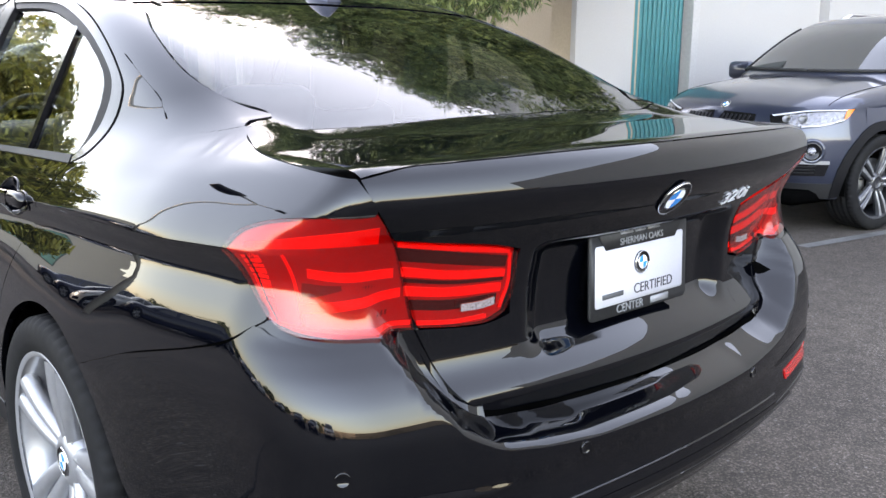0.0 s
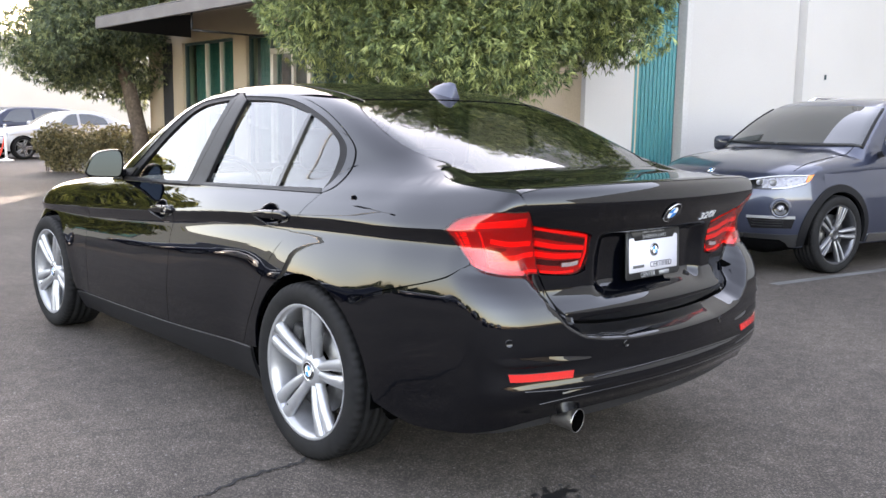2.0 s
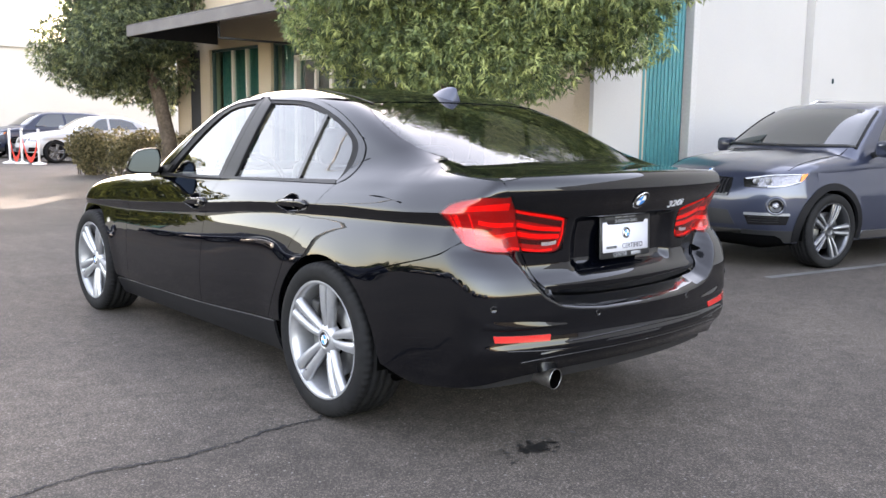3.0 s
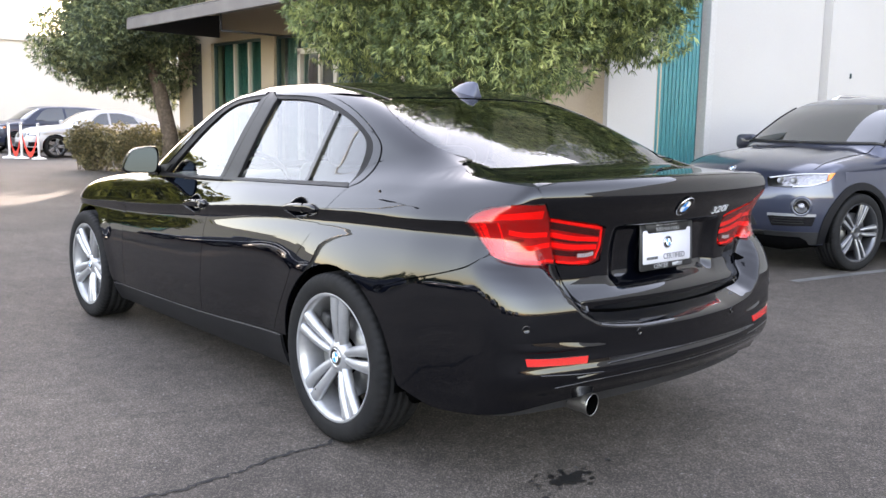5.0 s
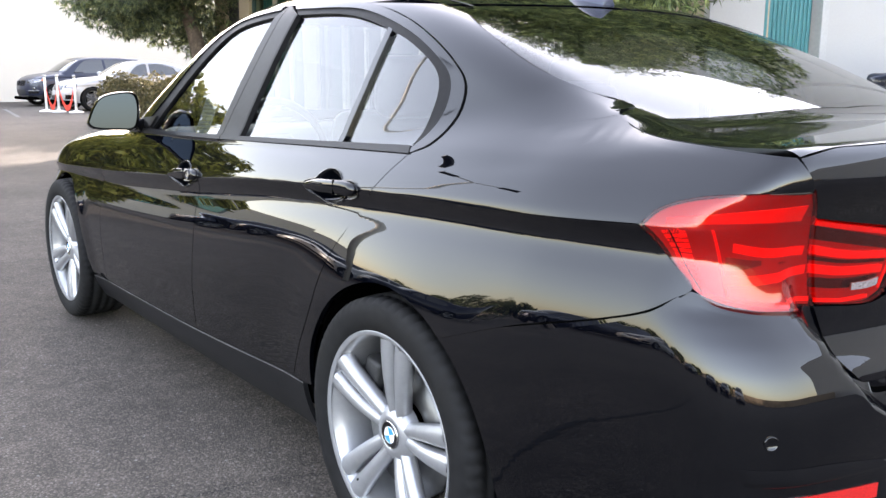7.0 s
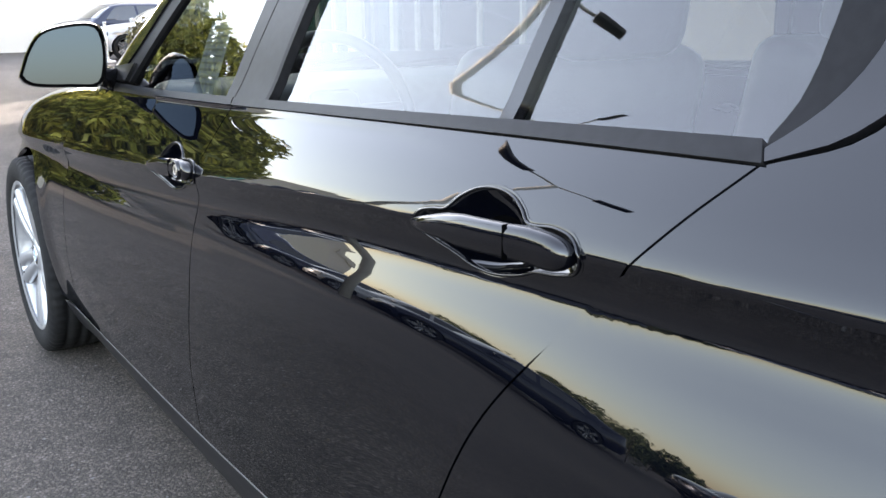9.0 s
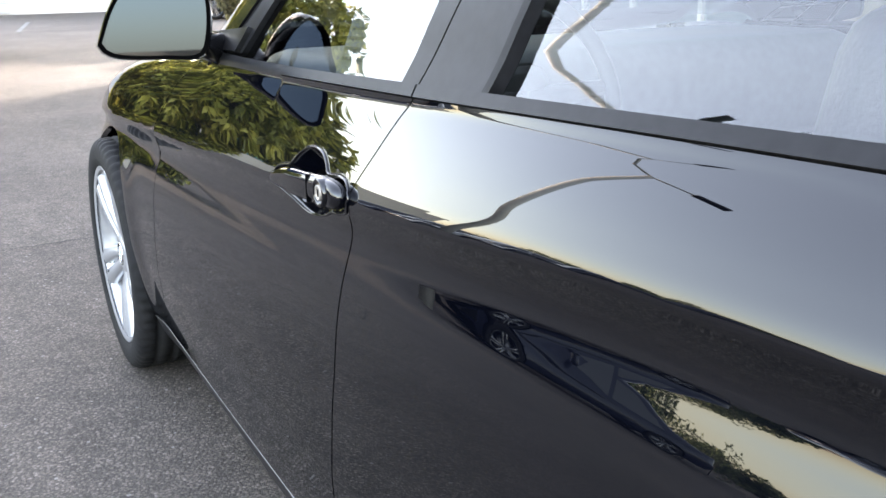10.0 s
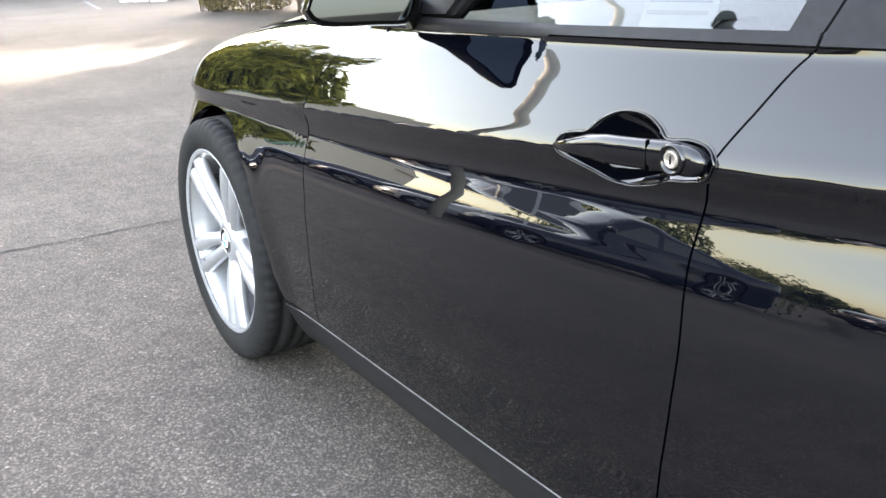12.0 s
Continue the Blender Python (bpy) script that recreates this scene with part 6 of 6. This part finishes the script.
# ---- other cars ----
def plain_car(name, label, shell, paint, m, wb, wheel_r, belt, wins, spoke, lamps, length_front, group="", cladding=False, tail=-1.6):
    """A whole car from its skin: flanks with wheel arches, top, glazing, wheels and lamps. wins: side-window outlines in (y, z)."""
    own = thing(name, label, "car", group, m)
    wz = shell.wheel_z
    ra = wheel_r + .035

    def flank(chart, u0, u1, nu, z_top):
        us = np.linspace(u0, u1, nu)
        g = np.array([[(u, .24 + (z_top(u) - .24) * k) for u in us] for k in np.linspace(0, 1, 34)])
        for cy in (0.0, wb):
            dy, dz = g[..., 0] - cy, g[..., 1] - wz
            r = np.hypot(dy, dz)
            near = np.abs(r - ra) < .022
            g[..., 0] = np.where(near, cy + dy * ra / np.maximum(r, 1e-6), g[..., 0])
            g[..., 1] = np.where(near, np.maximum(wz + dz * ra / np.maximum(r, 1e-6), .2), g[..., 1])
        p = chart(g.reshape(-1, 2))
        f = []
        for i in range(33):
            for j in range(nu - 1):
                c = g[i:i + 2, j:j + 2].reshape(-1, 2).mean(0)
                if min(math.hypot(c[0], c[1] - wz), math.hypot(c[0] - wb, c[1] - wz)) > ra - .004:
                    f.append((i * nu + j, i * nu + j + 1, (i + 1) * nu + j + 1, (i + 1) * nu + j))
        return p.tolist(), f

    top_z = lambda u: belt - .05
    left = join(flank(shell.wrap, tail, 1.5, 120, top_z), flank(shell.nose, 1.5, 4.05, 110, lambda u: float(np.interp(u, [1.5, 2.2, 2.9, 3.3, 3.6, 4.05], [belt - .05, belt - .06, belt - .10, belt - .13, belt - .16, belt - .17]))))
    ys = np.linspace(-.98, length_front, 120)
    xs = np.linspace(-.86, .86, 61)
    g = np.array([[(x, y) for x in xs] for y in ys])
    p = shell.over(g.reshape(-1, 2))
    ok = p[:, 2] > belt - .30
    f = [(i * 61 + j, i * 61 + j + 1, (i + 1) * 61 + j + 1, (i + 1) * 61 + j) for i in range(119) for j in range(60) if ok[i * 61 + j] and ok[i * 61 + j + 1] and ok[(i + 1) * 61 + j] and ok[(i + 1) * 61 + j + 1]]
    body = part("body", join(left, mirrored(left), (p.tolist(), f)), paint, own)
    for ws in wins:
        d = skin([coons(*ws, 24, 16)], shell.wrap, shell, shift=.004, depth=.004)
        part("side_window", d, M_DARKGLASS, own)
        part("side_window", mirrored(d), M_DARKGLASS, own)
    for cy in (0.0, wb):
        for s in (-1, 1):
            wheel(Matrix.Translation((s * .775, cy, wz)) @ (Matrix.Identity(4) if s < 0 else pose(0, 0, 0, 0, 0, 180)), own, spoke, wheel_r / .333, 17, False)
            well = moved(lathe([(-.86, ra - .002), (-.60, ra), (-.60, .05)], 32, -.2, math.pi + .2), Matrix.Translation((0, cy, wz)))
            part("wheel_housing", well if s < 0 else mirrored(well), M_DARK, own)
            if cladding:
                a = np.linspace(radians(-12), radians(192), 40)
                q = shell.nose if cy else shell.wrap
                rings = np.array([[(cy + (ra + k) * math.cos(t), wz + (ra + k) * math.sin(t)) for t in a] for k in (-.004, .03, .062)])
                d = skin([rings], q, shell, shift=.010, depth=.03)
                part("arch_cladding", d if s < 0 else mirrored(d), M_RUBBERTRIM, own)
    part("underbody", box(0, wb / 2, .26, 1.45, wb + 1.5, .10, .03), M_DARK, own)
    for nm, d, mt in lamps(shell):
        part(nm, d, mt, own)
        part(nm, mirrored(d), mt, own)
    return own, body


X_WIDE = [(-.9, .80), (-.5, .85), (0, .875), (1, .88), (2.2, .875), (2.67, .875), (3.0, .86), (3.25, .82), (3.5, .74)]
X_LOWER = [(.2, -.06), (.3, -.03), (.42, -.008), (.55, 0), (.7, 0), (.8, -.010), (.9, -.022), (.98, -.034), (1.02, -.030)]
X_UPPER = [(1.02, -.030), (1.06, -.048), (1.10, -.085), (1.16, -.16), (1.3, -.4)]
X_CREASE = [(-1.0, 1.03), (1.2, .985), (2.4, .93), (3.5, .88)]
X_REAR = [(.2, -.78), (.4, -.86), (.6, -.88), (.9, -.84), (1.1, -.78), (1.3, -.68), (1.5, -.58)]
X_FRONT = [(.18, 3.30), (.30, 3.40), (.42, 3.46), (.55, 3.475), (.68, 3.47), (.80, 3.455), (.88, 3.42), (.96, 3.33), (1.02, 3.2)]
X_DECK = [(-.9, 1.05), (0, 1.1), (1.8, 1.12), (2.2, 1.11), (2.45, 1.085), (2.8, 1.04), (3.1, .985), (3.3, .93), (3.45, .86)]
X_ROOF = [(-.9, 1.2), (-.7, 1.40), (-.5, 1.53), (-.2, 1.56), (.4, 1.582), (1.1, 1.582), (1.5, 1.565), (1.72, 1.53), (1.90, 1.455), (2.40, 1.13), (2.58, 1.0)]
X_FLANK = [(1.0, .84), (1.08, .81), (1.2, .765), (1.35, .70), (1.5, .62), (1.6, .56)]
CROSSOVER = Shell(X_WIDE, X_LOWER, X_UPPER, X_CREASE, X_REAR, X_FRONT, X_DECK, X_ROOF, X_FLANK, 2.67, .345, plate=0, pillar=.03, belt=1.02, bow=.34)


def x_lamps(s):
    on = lambda b, t, l, r, sh, dep=.012, n=(20, 8): skin([coons(b, t, l, r, *n)], s.nose, s, shift=sh, depth=dep)
    yield "headlight", on([(3.08, .785), (3.30, .742), (3.58, .738)], [(2.97, .878), (3.30, .862), (3.62, .822)], [(3.08, .785), (2.97, .878)], [(3.58, .742), (3.62, .820)], .004), M_GLOSSBLACK
    yield "headlight_lens", on([(3.10, .792), (3.25, .760), (3.44, .750)], [(3.05, .858), (3.25, .846), (3.47, .826)], [(3.10, .792), (3.05, .858)], [(3.44, .750), (3.47, .826)], .006), M_HEADLAMP
    yield "daylight_strip", on([(3.0, .864), (3.30, .850), (3.58, .812)], [(2.985, .872), (3.30, .857), (3.60, .819)], [(3.0, .864), (2.985, .872)], [(3.58, .812), (3.60, .819)], .008, .01, (24, 3)), M_DRL
    yield "daylight_strip", on([(3.07, .800), (3.22, .760), (3.36, .745)], [(3.065, .808), (3.22, .769), (3.36, .752)], [(3.07, .800), (3.065, .808)], [(3.36, .745), (3.36, .752)], .008, .01, (20, 3)), M_DRL
    yield "indicator", on([(3.03, .825), (3.075, .80)], [(2.985, .874), (3.045, .868)], [(3.03, .825), (2.985, .874)], [(3.075, .80), (3.045, .868)], .008), M_INDICATOR
    for u in (3.35, 3.47):
        c = s.nose(np.array([(u, .798)]))
        nn = Vector(gradient(c, s)[0])
        yield "projector", moved(lathe([(.004, .031), (.009, .030), (.009, .025), (.003, .023), (.006, 0)], 20, axis='Z'), Matrix.Translation(Vector(c[0]) + .004 * nn) @ nn.to_track_quat('Z', 'Y').to_matrix().to_4x4()), M_DISC
    yield "kidney_frame", on([(3.735, .655), (4.0, .648)], [(3.735, .815), (4.0, .825)], [(3.735, .655), (3.715, .735), (3.735, .815)], [(4.0, .648), (4.025, .735), (4.0, .825)], .012, .03), M_GLOSSBLACK
    for k in range(7):
        u = 3.765 + k * .036
        yield "grille_slat", on([(u, .672), (u + .014, .672)], [(u, .803), (u + .014, .803)], [(u, .672), (u, .803)], [(u + .014, .672), (u + .014, .803)], .020, .02, (3, 8)), M_SATIN
    c = s.nose(np.array([(3.28, .585)]))
    nn = Vector(gradient(c, s)[0])
    at = Matrix.Translation(Vector(c[0])) @ nn.to_track_quat('Z', 'Y').to_matrix().to_4x4()
    yield "fog_lamp", moved(lathe([(0, .068), (.010, .064), (.012, .052), (.004, .046), (.002, 0)], 24, axis='Z'), at), M_GLOSSBLACK
    yield "fog_lens", moved(lathe([(.004, .030), (.012, .026), (.016, .014), (.017, 0)], 24, axis='Z'), at), M_HEADLAMP
    yield "side_moulding", skin([coons([(.48, .265), (2.20, .255)], [(.48, .325), (2.20, .330)], [(.48, .265), (.48, .325)], [(2.20, .255), (2.20, .330)], 30, 4)], s.wrap, s, shift=.012, depth=.02), M_STEEL
    yield "fog_surround", moved(lathe([(-.004, .090), (.006, .086), (.010, .076), (.006, .066)], 28, axis='Z'), at), M_GREY
    yield "intake_trim", on([(3.16, .497), (3.56, .494)], [(3.16, .520), (3.56, .516)], [(3.16, .497), (3.16, .520)], [(3.56, .494), (3.56, .516)], .010, .01, (20, 3)), M_ALLOY
    yield "side_intake", on([(3.18, .415), (3.52, .405)], [(3.16, .498), (3.56, .495)], [(3.18, .415), (3.16, .498)], [(3.52, .405), (3.56, .495)], .003), M_GLOSSBLACK
    for k in range(3):
        yield "intake_slat", on([(3.25, .43 + k * .022), (3.52, .425 + k * .022)], [(3.25, .438 + k * .022), (3.52, .433 + k * .022)], [(3.25, .43 + k * .022), (3.25, .438 + k * .022)], [(3.52, .425 + k * .022), (3.52, .433 + k * .022)], .007, .006, (14, 3)), M_SATIN
    yield "centre_intake", on([(3.66, .395), (4.05, .385)], [(3.72, .525), (4.05, .54)], [(3.66, .395), (3.72, .525)], [(4.05, .385), (4.05, .54)], .002), M_PLASTIC
    yield "skid_plate", on([(3.62, .315), (4.05, .305)], [(3.60, .350), (4.05, .345)], [(3.62, .315), (3.60, .350)], [(4.05, .305), (4.05, .345)], .008), M_STEEL
    yield "bumper_base", on([(3.06, .25), (3.5, .235), (4.05, .235)], [(3.06, .36), (3.5, .355), (4.05, .355)], [(3.06, .25), (3.06, .36)], [(4.05, .235), (4.05, .355)], .004, .02, (30, 5)), M_PLASTIC


XW = [([(2.02, 1.045), (.98, 1.06)], [(1.70, 1.38), (1.5, 1.47), (.98, 1.49)], [(2.02, 1.045), (1.87, 1.22), (1.70, 1.38)], [(.98, 1.06), (.98, 1.50)]),
      ([(.90, 1.06), (.08, 1.08)], [(.90, 1.50), (.08, 1.48)], [(.90, 1.06), (.90, 1.50)], [(.08, 1.08), (.08, 1.48)])]
FWD = Vector((-.982, .19)).normalized()
hx, hy = 5.085 + .17, .68 + .835
hx, hy = hx - FWD.x * 2.67, hy - FWD.y * 2.67
M_X = pose(hx, hy, 0, 0, 0, math.degrees(math.atan2(-FWD.x, FWD.y)))
crossover, xbody = plain_car("crossover_car", "dark blue-grey metallic compact crossover parked nose out by the wall", CROSSOVER, M_GREY, M_X, 2.67, .345, 1.02, XW, M_ALLOYDARK, x_lamps, 3.46, cladding=True)
part("windscreen", skin([coons([(-.755, 2.24), (-.4, 2.37), (0, 2.42)], [(-.605, 1.75), (-.3, 1.81), (0, 1.84)], [(-.755, 2.24), (-.605, 1.75)], [(0, 2.42), (0, 1.84)], 24, 16)], CROSSOVER.over, CROSSOVER, shift=.004, both=True), M_DARKGLASS, crossover)
for s in (-1, 1):
    edge = [tuple(p + np.array((0, 0, .006))) for p in CROSSOVER.over(np.array([(s * (.765 - .150 * k), 2.25 - .50 * k) for k in np.linspace(0, 1, 10)]))]
    part("windscreen_trim", tube(edge, .016, 6), M_SATIN, crossover)
    sill = [tuple(p + np.array((0, 0, .006))) for p in CROSSOVER.over(np.array([(s * .755 * k, 2.425 - .185 * k ** 2) for k in np.linspace(0, 1, 12)]))]
    part("windscreen_cowl", tube(sill, .016, 6), M_PLASTIC, crossover)
for s in (-1, 1):
    mm = moved(box(0, 0, 0, .24, .12, .16, .05, 3), pose(s * .97, 2.06, 1.10, 0, 0, s * 8))
    mir = part("door_mirror", mm, M_GREY, crossover)
    part("mirror_arm", tube([(s * .80, 2.03, 1.04), (s * .90, 2.05, 1.07)], .03, 8), M_PLASTIC, mir)
    rail = [tuple(q + np.array((0, 0, .045))) for q in CROSSOVER.over(np.array([(s * .56, y) for y in np.linspace(-.4, 1.28, 12)]))]
    rail[0] = (rail[0][0], rail[0][1], rail[0][2] - .045)
    rail[-1] = (rail[-1][0], rail[-1][1], rail[-1][2] - .045)
    part("roof_rail", tube(rail, .017, 8), M_CHROME, crossover, "satin silver roof rail")
bq = CROSSOVER.nose(np.array([(4.05, .875)]))
bn = Vector(gradient(bq, CROSSOVER)[0])
roundel(.037, crossover, Matrix.Translation(Vector(bq[0])) @ bn.to_track_quat('Z', 'Y').to_matrix().to_4x4())
seam = [tuple(p + np.array((0, 0, .001))) for p in CROSSOVER.over(np.array([(-.72 + .02 * k, 3.12 - 1.05 * k) for k in np.linspace(0, 1, 14)]))]
for s in (1, -1):
    part("bonnet_seam", tube([(p[0] * s, p[1], p[2]) for p in seam], .003, 5), M_DARK, crossover)


def s_lamps(s):
    on = lambda b, t, l, r, sh: skin([coons(b, t, l, r, 14, 6)], s.nose, s, shift=sh, depth=.01)
    yield "headlight", on([(3.24, .66), (3.7, .665)], [(3.24, .765), (3.7, .745)], [(3.24, .66), (3.24, .765)], [(3.7, .665), (3.7, .745)], .003), M_GLOSSBLACK
    yield "headlight_lens", on([(3.28, .68), (3.6, .68)], [(3.28, .75), (3.6, .735)], [(3.28, .68), (3.28, .75)], [(3.6, .68), (3.6, .735)], .005), M_CLEAR
    yield "kidney_grille", on([(3.76, .60), (4.03, .59)], [(3.76, .73), (4.03, .74)], [(3.76, .60), (3.76, .73)], [(4.03, .59), (4.03, .74)], .006), M_GLOSSBLACK
    yield "side_intake", on([(3.28, .36), (3.62, .34)], [(3.30, .47), (3.56, .47)], [(3.28, .36), (3.30, .47)], [(3.62, .34), (3.56, .47)], .003), M_GLOSSBLACK
    yield "centre_intake", on([(3.72, .32), (4.05, .31)], [(3.76, .45), (4.05, .46)], [(3.72, .32), (3.76, .45)], [(4.05, .31), (4.05, .46)], .002), M_PLASTIC


SW = [([(1.70, .985), (1.08, .995)], [(1.36, 1.29), (1.2, 1.335), (1.06, 1.345)], [(1.70, .985), (1.53, 1.165), (1.36, 1.29)], [(1.08, .995), (1.06, 1.345)]),
      ([(1.0, .995), (.06, 1.03)], [(.98, 1.345), (.60, 1.34), (.20, 1.24)], [(1.0, .995), (.98, 1.345)], [(.06, 1.03), (.20, 1.24)])]


def glazed(own, shell, m=M_DARKGLASS):
    part("windscreen", skin([coons([(-.64, 2.02), (-.36, 2.12), (0, 2.16)], [(-.52, 1.40), (-.3, 1.45), (0, 1.48)], [(-.64, 2.02), (-.52, 1.40)], [(0, 2.16), (0, 1.48)], 20, 14)], shell.over, shell, shift=.004, both=True), m, own)
    for s in (-1, 1):
        part("door_mirror", moved(box(0, 0, 0, .20, .11, .14, .045, 3), pose(s * .93, 1.80, 1.05)), own.children[0].data.materials[0], own)


def saloon_at(label, paint, x, y, deg, group=""):
    own, _ = plain_car("saloon_car", label, SALOON, paint, pose(x, y, 0, 0, 0, deg), 2.81, .333, .97, SW, M_ALLOYDARK, s_lamps, 3.45, group)
    glazed(own, SALOON)
    return own


def crossover_at(label, paint, x, y, deg):
    own, _ = plain_car("crossover_car", label, CROSSOVER, paint, pose(x, y, 0, 0, 0, deg), 2.67, .345, 1.02, XW, M_ALLOYDARK, x_lamps, 3.46)
    part("windscreen", skin([coons([(-.755, 2.24), (-.4, 2.37), (0, 2.42)], [(-.605, 1.75), (-.3, 1.81), (0, 1.84)], [(-.755, 2.24), (-.605, 1.75)], [(0, 2.42), (0, 1.84)], 24, 16)], CROSSOVER.over, CROSSOVER, shift=.004, both=True), M_DARKGLASS, own)
    return own


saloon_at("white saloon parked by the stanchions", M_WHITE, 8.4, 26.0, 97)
crossover_at("dark blue sport utility car parked behind the white saloon", M_NAVY, 8.3, 30.2, 97)
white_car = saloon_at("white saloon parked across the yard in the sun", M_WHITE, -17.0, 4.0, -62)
grey_car = crossover_at("dark grey sport utility car parked across the yard", M_GREY, -17.2, 7.6, -65)
dark_car = saloon_at("dark saloon parked across the yard", M_NAVY, -17.4, -2.2, -62)
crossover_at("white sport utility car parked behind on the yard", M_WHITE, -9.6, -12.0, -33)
saloon_at("dark saloon parked behind on the yard", M_NAVY, -12.8, -10.2, -40)
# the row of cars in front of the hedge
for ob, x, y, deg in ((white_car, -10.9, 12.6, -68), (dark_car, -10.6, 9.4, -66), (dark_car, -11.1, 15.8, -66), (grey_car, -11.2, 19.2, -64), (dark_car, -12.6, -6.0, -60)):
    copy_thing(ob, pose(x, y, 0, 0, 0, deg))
